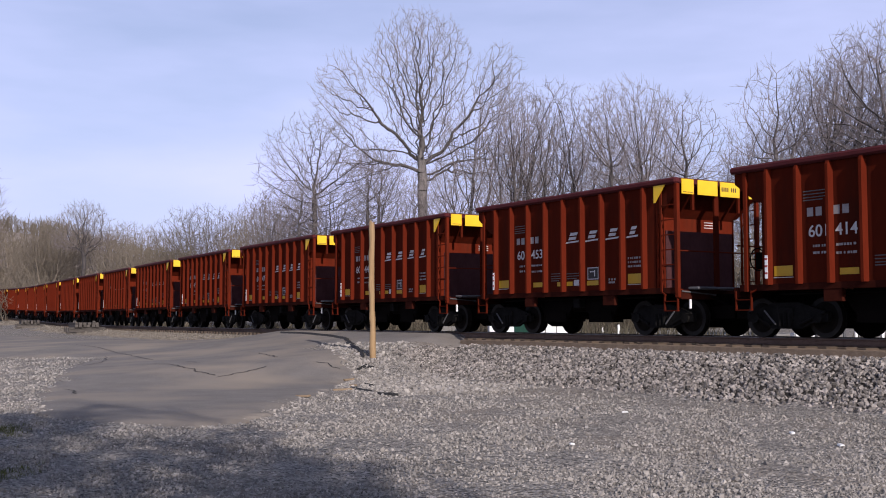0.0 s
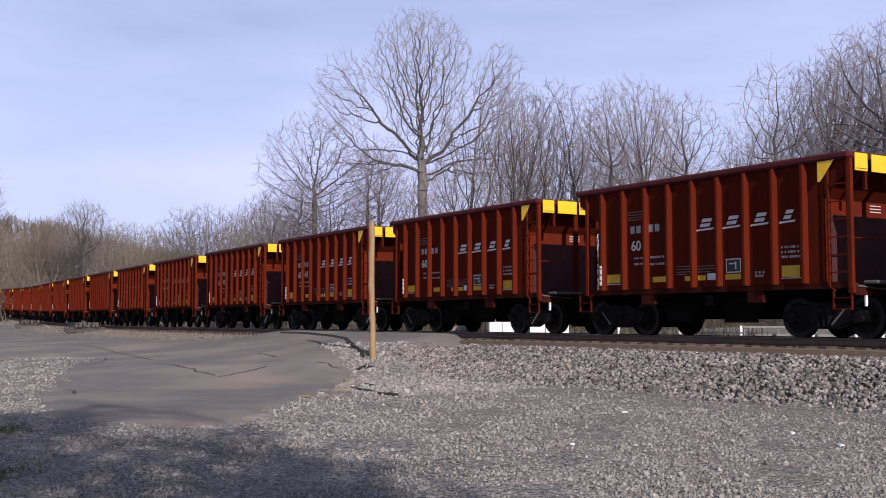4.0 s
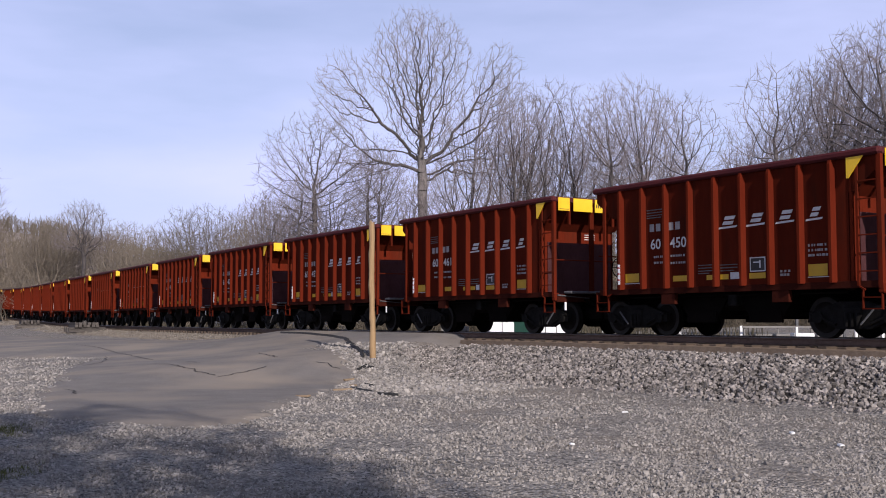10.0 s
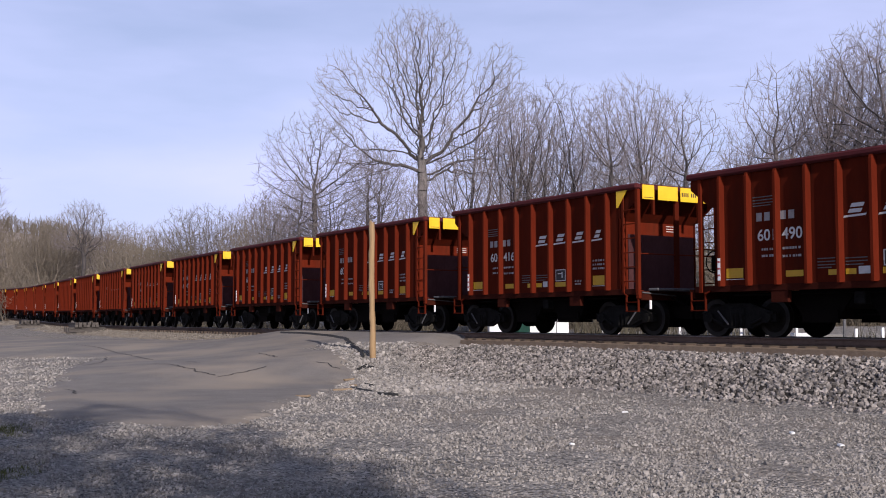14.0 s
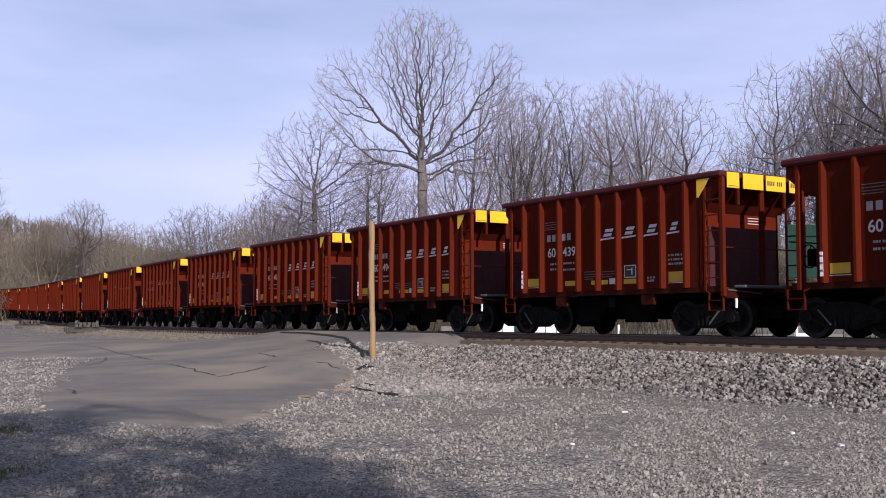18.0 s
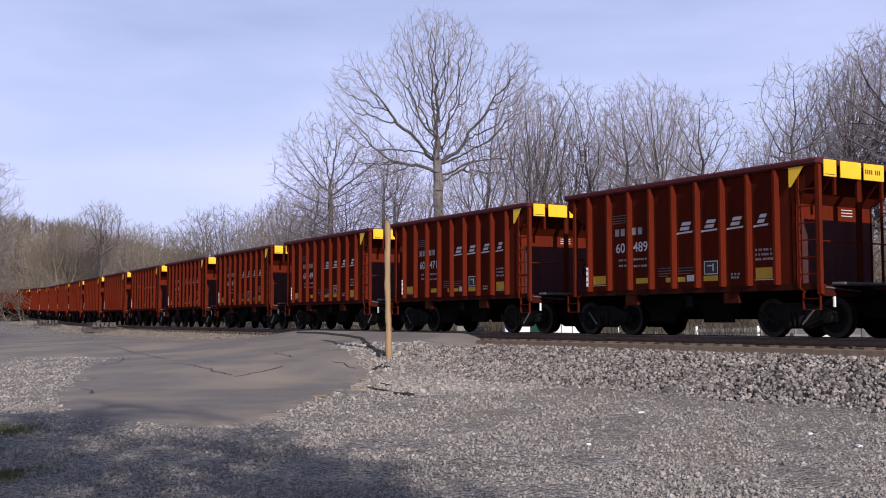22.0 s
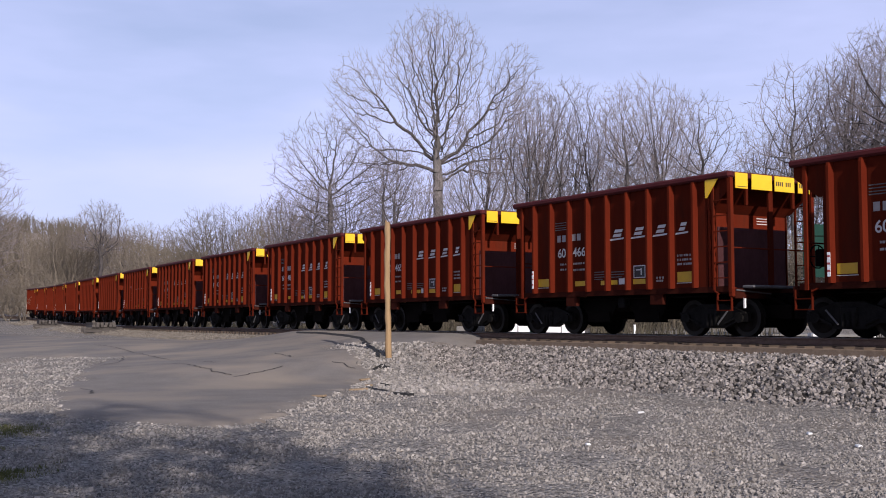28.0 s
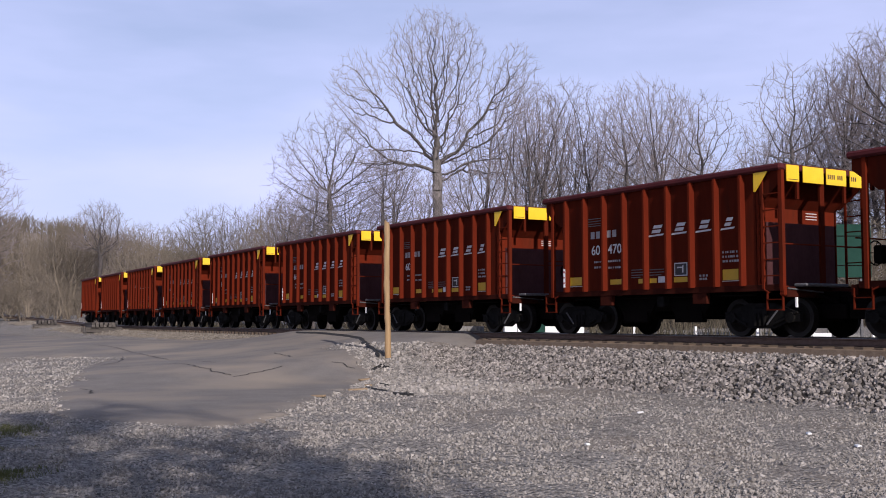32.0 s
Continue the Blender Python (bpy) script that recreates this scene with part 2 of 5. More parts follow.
def prism(points, axis, a, b):
    """An outline in the plane across an axis, drawn out along it from a to b. axis 'y': points are (x, z); 'x': (y, z); 'z': (x, y)."""
    bm = bmesh.new()
    put = {"x": lambda u, v, w: (w, u, v), "y": lambda u, v, w: (u, w, v), "z": lambda u, v, w: (u, v, w)}[axis]
    lo = [bm.verts.new(put(u, v, a)) for u, v in points]
    hi = [bm.verts.new(put(u, v, b)) for u, v in points]
    n = len(points)
    bm.faces.new(lo)
    bm.faces.new(list(reversed(hi)))
    for i in range(n):
        bm.faces.new((lo[i], hi[i], hi[(i + 1) % n], lo[(i + 1) % n]))
    bmesh.ops.recalc_face_normals(bm, faces=bm.faces)
    return bm


# ---------------------------------------------------------------- the line of the track
KNOTS = (-500, -330, -300, -250, -180, -120, -80, -50, -25, 0, 30)
BENDS = (0, 0, -0.0036, -0.0036, -0.0036, -0.00346, 0.00147, 0.00097, 0.00085, 0.00213, -0.001)
LINE_S = np.arange(-620.0, 160.0, 1.0)
_k = np.interp(LINE_S, KNOTS, BENDS) * (LINE_S < 40)
_h = np.cumsum(_k) - _k / 2
LINE_H = _h - np.interp(0, LINE_S, _h) - 1.01995
_c, _s = np.cos(LINE_H), np.sin(LINE_H)
_x = np.concatenate([[0], np.cumsum((_c[1:] + _c[:-1]) / 2)])
_y = np.concatenate([[0], np.cumsum((_s[1:] + _s[:-1]) / 2)])
HALF = 1.55                          # half the width of a car
LINE_X = _x - np.interp(0, LINE_S, _x) - 0.032 - HALF * _s
LINE_Y = _y - np.interp(0, LINE_S, _y) + 36.498 + HALF * _c


def rise(s):
    """The track climbs gently into the distance."""
    far = np.maximum(np.minimum(0, np.asarray(s) + 40), -160)
    return 9.74e-5 * far ** 2


def on_line(s, u=0.0, z=0.0):
    """A point s metres along the track, u metres from its middle towards the open lot, z over the rails."""
    h = np.interp(s, LINE_S, LINE_H)
    return Vector((float(np.interp(s, LINE_S, LINE_X) + math.sin(h) * u), float(np.interp(s, LINE_S, LINE_Y) - math.cos(h) * u),
                   float(rise(s)) + z))


def heading(s):
    return float(np.interp(s, LINE_S, LINE_H))


def along(x, y):
    """The s and u of places on the plan."""
    x, y = np.atleast_1d(x), np.atleast_1d(y)
    s, u = np.empty(len(x)), np.empty(len(x))
    for i in range(0, len(x), 4000):
        dx, dy = x[i:i + 4000, None] - LINE_X[None], y[i:i + 4000, None] - LINE_Y[None]
        j = np.argmin(dx * dx + dy * dy, axis=1)
        k = np.arange(len(j))
        h = LINE_H[j]
        s[i:i + 4000] = LINE_S[j] + dx[k, j] * np.cos(h) + dy[k, j] * np.sin(h)
        u[i:i + 4000] = dx[k, j] * np.sin(h) - dy[k, j] * np.cos(h)
    return s, u


def step(a, b, x):
    t = np.clip((x - a) / (b - a), 0, 1)
    return t * t * (3 - 2 * t)


U_AT = (-400, -120, -50, -25, -9, -4.2, -1.75, -1.35, 0, 1.37, 1.75, 4.0, 8, 14, 25, 60, 200)
U_FAR = (6, 1.2, 0.3, 0.0, -0.9, -1.1, -0.36, -0.30, -0.27, -0.27)
Z_BANK = U_FAR[:9] + (-0.385, -0.48, -1.30, -1.36, -1.36, -1.36, -1.36, -1.3)
Z_ROAD = (6, 1.2, 0.3, 0.0, -0.5, -0.25, -0.10, -0.09, -0.09, -0.09, -0.10, -0.47, -0.87, -1.22, -1.38, -1.36, -1.3)
Z_LEFT = U_FAR[:9] + (-0.33, -0.38, -0.62, -0.72, -0.95, -1.30, -1.3, -1.0)


def ground_z(x, y):
    s, u = along(x, y)
    lip = np.interp(u, (1.5, 4.0), (0.0, 1.0))
    w, v = step(-0.4 + 0.4 * lip, 0.9 + 3.6 * lip, s), step(-18, -13, s)
    near = (np.interp(u, U_AT, Z_LEFT) * (1 - v) + np.interp(u, U_AT, Z_ROAD) * v) * (1 - w) + np.interp(u, U_AT, Z_BANK) * w
    return near + rise(s) * np.exp(-np.abs(u) / 150.0)


def rough_z(x, y):
    """Small unevenness of the loose ground."""
    return 0.022 * (np.sin(x * 1.7 + 0.6 * y) * np.sin(y * 1.3 - 0.5 * x) + 0.6 * np.sin(x * 4.1 + y * 2.2) * np.sin(3.3 * y - x))


# ---------------------------------------------------------------- ground
def build_ground():
    fine_x, fine_y = np.arange(-45, 30.1, 0.5), np.arange(4, 75.1, 0.5)
    out = np.array([1.5, 4, 8, 14, 22, 34, 52, 80, 120, 180, 280, 450, 800, 1500, 3000])
    xs = np.concatenate([(-45 - out)[::-1], fine_x, 30 + out])
    ys = np.concatenate([(4 - out)[::-1], fine_y, 75 + out])
    gx, gy = np.meshgrid(xs, ys)
    fx, fy = gx.ravel(), gy.ravel()
    _, u = along(fx, fy)
    z = ground_z(fx, fy) + rough_z(fx, fy) * (np.abs(u) > 2.2) * (np.hypot(fx, fy) < 90)
    n, m = len(xs), len(ys)
    idx = np.arange(n * m).reshape(m, n)
    faces = np.stack([idx[:-1, :-1], idx[:-1, 1:], idx[1:, 1:], idx[1:, :-1]], -1).reshape(-1, 4)
    me = arrays("ground", np.stack([fx, fy, z], 1).tolist(), faces.tolist(), M_GROUND, True)
    tagged(new("ground", me), "grey gravelly ground beside the railway line", "ground", kind="structure")


build_ground()


# asphalt apron that climbs to the crossing: far and near edges, walked from the rails outwards
EDGE_FAR = ((3.5, 38.0), (-0.6, 44.4), (-3.6, 49.0), (-9.6, 50.6), (-15.5, 56.5), (-22.5, 65), (-35.5, 86), (-60, 118))
EDGE_NEAR = ((1.0, 35.1), (-1.55, 35.8), (-4.4, 39.3), (-3.4, 33.6), (-2.6, 31.6), (-2.85, 27.9), (-3.5, 24.6), (-3.2, 21.4), (-3.4, 18.8),
             (-4.2, 18.0), (-6.0, 19.0), (-7.4, 20.7), (-8.8, 24.0), (-10.0, 27.7), (-11.5, 33.4), (-12.6, 39.6), (-14.6, 43.0), (-17.6, 43.3), (-26, 42.5), (-60, 44))


def resample(points, n):
    p = np.array(points)
    d = np.concatenate([[0], np.cumsum(np.hypot(*np.diff(p, axis=0).T))])
    t = np.linspace(0, d[-1], n)
    return np.stack([np.interp(t, d, p[:, 0]), np.interp(t, d, p[:, 1])], 1)


def inside(px, py, poly):
    hit = np.zeros(len(px), bool)
    n = len(poly)
    for i in range(n):
        (x0, y0), (x1, y1) = poly[i], poly[(i + 1) % n]
        c = (y0 > py) != (y1 > py)
        hit ^= c & (px < (x1 - x0) * (py - y0) / (y1 - y0 + 1e-12) + x0)
    return hit


def build_road():
    """The outline, ragged on its open side, filled with small faces that follow the ground."""
    near = resample(EDGE_NEAR, 330)
    rng = np.random.RandomState(4)
    for width, amount in ((3, 0.10), (11, 0.22)):
        near = near + np.stack([np.convolve(rng.normal(0, amount, 330), np.ones(width) / math.sqrt(width), "same") for _ in "xy"], 1) * np.minimum(1, np.arange(330) / 14)[:, None]
    rim = np.concatenate([resample(EDGE_FAR, 160), near[::-1]])
    n = len(rim)
    gx, gy = np.meshgrid(np.arange(-60, 4, 0.42), np.arange(17, 118, 0.42))
    px, py = gx.ravel() + rng.uniform(-0.1, 0.1, gx.size), gy.ravel() + rng.uniform(-0.1, 0.1, gx.size)
    keep = inside(px, py, rim.tolist()) & ((py < 60) | (rng.random_sample(len(px)) < 0.15))
    px, py = px[keep], py[keep]
    pts = [Vector(p) for p in rim.tolist()] + [Vector(p) for p in zip(px.tolist(), py.tolist())]
    vs, _, fs, origin, _, _ = geometry.delaunay_2d_cdt(pts, [(i, (i + 1) % n) for i in range(n)], [], 1, 1e-4)
    p = np.array([tuple(v) for v in vs])
    edge = np.array([any(i < n for i in o) for o in origin])
    z = ground_z(p[:, 0], p[:, 1]) + 0.05 + 0.005 * np.sin(p[:, 0] * 0.9) * np.sin(p[:, 1] * 0.7) - 0.06 * edge
    me = arrays("road", np.column_stack([p, z]).tolist(), fs, M_ASPHALT, True)
    tagged(new("road", me), "worn grey asphalt road climbing to a level crossing", "road", kind="structure")


build_road()


# ---------------------------------------------------------------- track
def swept(name, profile, offset, s0, s1, ds, material):
    """A profile (u, z) drawn along the track."""
    ss = np.arange(s0, s1 + 0.01, ds)
    vs, fs, n = [], [], len(profile)
    for s in ss:
        for u, z in profile:
            vs.append(on_line(s, offset + u, z))
    for i in range(len(ss) - 1):
        for j in range(n):
            a, b = i * n + j, i * n + (j + 1) % n
            fs.append((a, b, b + n, a + n))
    return arrays(name, vs, fs, material)


RAIL_WEB = ((-0.036, -0.012), (-0.036, -0.042), (-0.010, -0.055), (-0.010, -0.145), (-0.070, -0.165), (-0.070, -0.176),
            (0.070, -0.176), (0.070, -0.165), (0.010, -0.145), (0.010, -0.055), (0.036, -0.042), (0.036, -0.012))
RAIL_HEAD = ((-0.037, -0.0125), (-0.030, 0.0), (0.030, 0.0), (0.037, -0.0125))
track = tagged(new("railway_track"), "rusty steel rails on brown wooden sleepers in ballast", "track", kind="structure")
for off in (0.7555, -0.7555):
    rail = part("rail", swept("rail", RAIL_WEB, off, -330, 60, 2.0, M_RAIL), None, track)
    part("rail_head", swept("rail_head", RAIL_HEAD, off, -330, 60, 2.0, M_RAILTOP), None, rail, "polished steel running surface")


def build_sleepers():
    rng = random.Random(5)
    me = mesh_of("sleeper", box(-0.115, 0.115, -1.3, 1.3, -0.18, 0.0, 0.012), M_TIE)
    vs, fs = [], []
    count = 0
    s = -300.0
    while s < 55:
        if not -14 < s < 0.9:
            m = Matrix.Translation(on_line(s, rng.uniform(-0.04, 0.04), -0.178)) @ pose(0, 0, rng.uniform(-0.015, 0.0), 0, 0, math.degrees(heading(s)) + rng.uniform(-1.2, 1.2))
            if -130 < s < 34 and count < 296:
                part("sleeper", me, None, track, at=m)
                count += 1
            else:
                k = len(vs)
                vs += [m @ v.co for v in me.vertices]
                fs += [[k + i for i in p.vertices] for p in me.polygons]
        s += 0.52
    ob = part("sleepers", arrays("sleepers", vs, fs, M_TIE), None, track)
    ob["kind"] = "stuff"


build_sleepers()

part("crib_fill", swept("crib_fill", ((-1.40, -0.40), (1.46, -0.40), (1.46, -0.245), (1.2, -0.222), (-1.40, -0.222)), 0.0, 1.0, 42, 0.5, M_CRIB), None, track, "brown dirt packed between the sleepers")

# ---------------------------------------------------------------- hopper cars
PITCH_CAR = 10.798                   # coupled length
N_AHEAD, N_BEHIND = -20, 31
WHEEL_R = 0.457


def build_car():
    car = tagged(new("hopper_car"), "oxide-red ribbed open hopper car with bright yellow end panels on rails", "freight car", "cars of the train")
    O = M_OXIDE
    for sgn in (-1, 1):
        far = sgn > 0
        y0, y1 = sorted((sgn * 1.40, sgn * 1.43))
        if not far:
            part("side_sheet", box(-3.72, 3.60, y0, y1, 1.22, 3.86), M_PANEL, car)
        y0, y1 = sorted((sgn * 1.36, sgn * 1.445))
        part("side_sill", box(-4.40, 4.36, y0, y1, 1.07, 1.22, 0.006), M_SILL, car)
        y0, y1 = sorted((sgn * 1.36, sgn * 1.55))
        part("top_rim", box(-4.58, 4.44, y0, y1, 3.84, 4.0, 0.045), M_RIM, car, "dull maroon top rail")
    # ribs: hat sections that taper out under the rim
    bm = bmesh.new()
    rings = [[bm.verts.new((x, -y, z)) for x, y in ((-0.07, 0.0), (-0.035, d), (0.035, d), (0.07, 0.0))] for z, d in ((1.20, 0.135), (3.76, 0.135), (3.845, 0.10))]
    for p, q in zip(rings, rings[1:]):
        for i in range(3):
            bm.faces.new((p[i], p[i + 1], q[i + 1], q[i]))
    bm.faces.new(rings[0])
    bm.faces.new(rings[-1][::-1])
    bmesh.ops.recalc_face_normals(bm, faces=bm.faces)
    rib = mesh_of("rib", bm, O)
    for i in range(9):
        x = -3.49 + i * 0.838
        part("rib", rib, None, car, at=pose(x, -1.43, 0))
    bm = box(-3.72, 3.60, 1.40, 1.43, 1.22, 3.86)
    for i in range(9):
        k = len(bm.verts)
        bm.from_mesh(rib)
        bm.verts.ensure_lookup_table()
        bmesh.ops.transform(bm, matrix=pose(-3.49 + i * 0.838, 1.43, 0, 0, 0, 180), verts=bm.verts[k:])
    part("far_side", bm, M_PANEL, car, "ribbed side turned to the wood")
    # ends: bulkhead, flare, yellow plates, posts, platform
    for sgn in (1, -1):
        xb = 3.56 * sgn if sgn > 0 else -3.68
        e = 4.42 if sgn > 0 else -4.55
        a, b = sorted((xb, xb - 0.04 * sgn))
        part("end_bulkhead", box(a, b, -1.40, 1.40, 1.22, 3.06), O, car)
        # plum sheet over the bulkhead puts its shade and dust into colour
        f0, f1 = sorted((xb + 0.004 * sgn, xb + 0.03 * sgn))
        part("slope_sheet", box(f0, f1, -1.06, 1.36, 1.17, 2.72), M_DUST_SHADE, car, "plum end sheet tinted for dust and shade")
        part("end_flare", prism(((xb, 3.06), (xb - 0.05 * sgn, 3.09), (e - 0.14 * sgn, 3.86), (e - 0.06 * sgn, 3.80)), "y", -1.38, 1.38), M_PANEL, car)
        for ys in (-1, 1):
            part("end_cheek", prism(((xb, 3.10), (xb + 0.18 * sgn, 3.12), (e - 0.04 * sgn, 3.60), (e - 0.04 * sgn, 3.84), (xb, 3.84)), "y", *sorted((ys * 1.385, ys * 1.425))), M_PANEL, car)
        a, b = sorted((e, e - 0.16 * sgn))
        part("end_rim", box(a, b, -1.36, 1.36, 3.845, 3.995, 0.02), M_RIM, car, "dull maroon top rail")
        a, b = sorted((xb, e + 0.02 * sgn))
        part("platform", box(a, b, -1.36, 1.36, 1.10, 1.16), O, car)
        a, b = sorted((e - 0.10 * sgn, e + 0.06 * sgn))
        part("end_sill", box(a, b, -1.42, 1.42, 0.92, 1.16, 0.015), M_SILL, car)
        for ys in (-1, 1):
            y = ys * 1.44
            xm = xb + 0.28 * sgn
            xp = e - 0.03 * sgn if sgn > 0 else -4.17
            part("corner_post", box(xp - 0.045, xp + 0.045, y - 0.05, y + 0.05, 1.06, 3.84), O, car)
            if sgn > 0 or ys > 0:
                bm = ladder_frame(*sorted((xm, e - 0.09 * sgn)), ys * 1.455, ys * 0.03)
                part("ladder", bm, O, car)
            # sill step under each corner
            bm = bmesh.new()
            for xx in (e - 0.50 * sgn, e - 0.04 * sgn):
                add_box(bm, xx - 0.012, xx + 0.012, ys * 1.44 - 0.03, ys * 1.44 + 0.03, 0.62, 1.08)
            a, b = sorted((e - 0.50 * sgn, e - 0.04 * sgn))
            add_box(bm, a, b, ys * 1.44 - 0.05, ys * 1.44 + 0.05, 0.62, 0.645)
            add_box(bm, a, b, ys * 1.44 - 0.03, ys * 1.44 + 0.03, 0.86, 0.885)
            part("sill_step", bm, M_PANEL, car)
            if sgn > 0:
                part("marker_strip", box(e + 0.07 * sgn - 0.02, e + 0.07 * sgn + 0.02, ys * 1.12 - 0.025, ys * 1.12 + 0.025, 0.69, 0.92), M_REFLECT, car, "white reflective marker strip")
        for y in (-0.83, 0.0, 0.83):
            w = 0.04 if y else 0.075
            part("end_post", box(e - 0.10 * sgn - 0.03, e - 0.10 * sgn + 0.03, y - w, y + w, 3.20 if y else 1.16, 3.86), M_PANEL, car)
        for z in (2.15,):
            part("end_rail", tube((e - 0.09 * sgn, -1.42, z), (e - 0.09 * sgn, 1.42, z), 0.018, 6), O, car)
        part("coupler", coupler(sgn), M_UNDER, car, "dark cast steel coupler over an added gap-darkening box")
        if sgn > 0:
            part("crossover_board", box(e + 0.03, e + 0.40, -1.16, 0.30, 1.165, 1.235, 0.02), M_HOSE, car, "grey galvanised crossover board")
            part("corner_casting", box(e - 0.12, e + 0.05, -1.48, -1.30, 0.95, 1.18, 0.03), O, car)
            part("uncoupling_lever", tube((e + 0.07, -1.40, 1.12), (e + 0.11, -0.25, 1.04), 0.02, 6), M_HOSE, car, "bent grey uncoupling lever")
            for xs in (3.66, 3.80):
                part("inner_post", box(xs - 0.03, xs + 0.03, -1.43, -1.36, 1.16, 3.84), O, car)
        else:
            part("brake_housing", box(e - 0.02, e + 0.24, -0.72, -0.34, 1.62, 2.02, 0.04), M_UNDER, car, "black hand brake housing")
            bm = bmesh.new()
            wheel = [(e - 0.08, -0.53 + 0.27 * math.cos(k * math.pi / 7), 1.86 + 0.27 * math.sin(k * math.pi / 7)) for k in range(14)]
            for k in range(14):
                add_tube(bm, wheel[k], wheel[(k + 1) % 14], 0.016, 5)
            for k in (0, 3, 7, 10):
                add_tube(bm, (e - 0.06, -0.53, 1.86), wheel[k], 0.012, 4)
            part("brake_wheel", bm, M_UNDER, car, "spoked black hand brake wheel")
    for a, b in ((-1.32, -0.90), (-0.76, -0.05), (0.05, 0.76), (0.90, 1.32)):
        part("end_plate", box(4.425, 4.45, a, b, 3.585, 3.965, 0.004), M_YELLOW, car, "bright yellow end plate")
    part("plate_bar", box(4.451, 4.453, -1.28, -0.94, 3.625, 3.64), M_BLACK, car)
    bm = bmesh.new()
    for a in (0.09, 0.16, 0.23, 0.30, 0.44, 0.51, 0.58, 0.94, 1.01, 1.08):
        add_box(bm, 4.451, 4.453, a, a + 0.04, 3.72, 3.83)
    part("plate_lettering", bm, M_BLACK, car, "dark lettering bars")["kind"] = "stuff"
    bm = bmesh.new()
    for z in (2.86, 2.93, 3.0):
        add_box(bm, 3.562, 3.566, 0.35, 0.75, z - 0.02, z)
    part("end_stencil", bm, M_WHITE, car)["kind"] = "stuff"
    # yellow corner gussets on the side
    for x0, sg in ((3.62, 1),):
        part("gusset", prism(((x0, 3.84), (x0 + 0.42 * sg, 3.84), (x0 + 0.05 * sg, 3.40), (x0, 3.40)), "y", -1.51, -1.49), M_YELLOW, car, "yellow triangular corner gusset")
    # hopper inside: slopes to the chutes
    bm = bmesh.new()
    for pts in (((-3.60, 3.0), (-1.6, 1.1), (-1.6, 1.06), (-3.62, 2.94)), ((3.48, 3.0), (1.6, 1.1), (1.6, 1.06), (3.50, 2.94)), ((-1.6, 1.1), (0, 1.9), (1.6, 1.1), (1.6, 1.06), (0, 1.85), (-1.6, 1.06))):
        b2 = prism(pts, "y", -1.39, 1.39)
        me = bpy.data.meshes.new("tmp")
        b2.to_mesh(me)
        b2.free()
        bm.from_mesh(me)
        bpy.data.meshes.remove(me)
    part("hopper_floor", bm, M_INNER, car, "rusty inner slope sheets")
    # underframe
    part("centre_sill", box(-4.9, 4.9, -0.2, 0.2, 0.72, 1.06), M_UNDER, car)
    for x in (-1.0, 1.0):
        part("discharge_chute", prism(((x - 0.95, 1.1), (x + 0.95, 1.1), (x + 0.45, 0.42), (x - 0.45, 0.42)), "y", -1.05, 1.05), M_UNDER, car, "near-black discharge chute")
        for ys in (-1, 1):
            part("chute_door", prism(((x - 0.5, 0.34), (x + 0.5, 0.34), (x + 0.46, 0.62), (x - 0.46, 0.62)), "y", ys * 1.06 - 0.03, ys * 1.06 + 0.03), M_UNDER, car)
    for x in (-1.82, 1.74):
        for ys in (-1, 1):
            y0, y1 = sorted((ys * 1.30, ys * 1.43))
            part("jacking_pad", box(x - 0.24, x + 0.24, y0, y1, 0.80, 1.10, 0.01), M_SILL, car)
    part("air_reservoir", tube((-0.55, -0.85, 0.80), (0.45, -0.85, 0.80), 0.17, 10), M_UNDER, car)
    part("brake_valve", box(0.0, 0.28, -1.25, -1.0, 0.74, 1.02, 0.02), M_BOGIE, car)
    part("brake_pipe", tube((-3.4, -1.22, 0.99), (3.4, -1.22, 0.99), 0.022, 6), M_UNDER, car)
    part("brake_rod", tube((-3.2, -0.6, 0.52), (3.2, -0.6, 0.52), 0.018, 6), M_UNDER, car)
    # side lettering on the near side
    before = set(car.children)
    Y0, Y1 = -1.436, -1.432

    def flat(name, x0, x1, z0, z1, mat, label=""):
        part(name, box(x0, x1, Y0, Y1, z0, z1), mat, car, label)

    for x0, x1, z0, z1 in ((2.66, 3.16, 1.36, 1.62), (-3.26, -2.74, 1.39, 1.62), (-1.50, -1.02, 1.37, 1.51), (-0.36, -0.12, 1.37, 1.49), (0.08, 0.34, 1.37, 1.49), (0.98, 1.46, 1.36, 1.49)):
        flat("yellow_sticker", x0, x1, z0, z1, M_STICK, "yellow inspection sticker")
    flat("white_sticker", 0.40, 0.68, 1.37, 1.53, M_WHITE)
    for x0, x1, z in ((2.64, 3.20, 1.33), (-3.28, -2.72, 1.35)):
        flat("stencil_line", x0, x1, z, z + 0.015, M_WHITE)
    # square data panel with an outline
    bm = bmesh.new()
    for x0, x1, z0, z1 in ((1.0, 1.46, 1.83, 1.855), (1.0, 1.46, 1.52, 1.545), (1.0, 1.025, 1.545, 1.83), (1.435, 1.46, 1.545, 1.83), (1.10, 1.28, 1.72, 1.75), (1.28, 1.32, 1.60, 1.78)):
        add_box(bm, x0, x1, Y0, Y1, z0, z1)
    panel = part("data_panel", bm, M_WHITE, car, "white-outlined square data panel")
    part("panel_field", box(1.026, 1.434, Y0 + 0.002, Y1, 1.546, 1.829), M_BLACK, panel, "dark field")
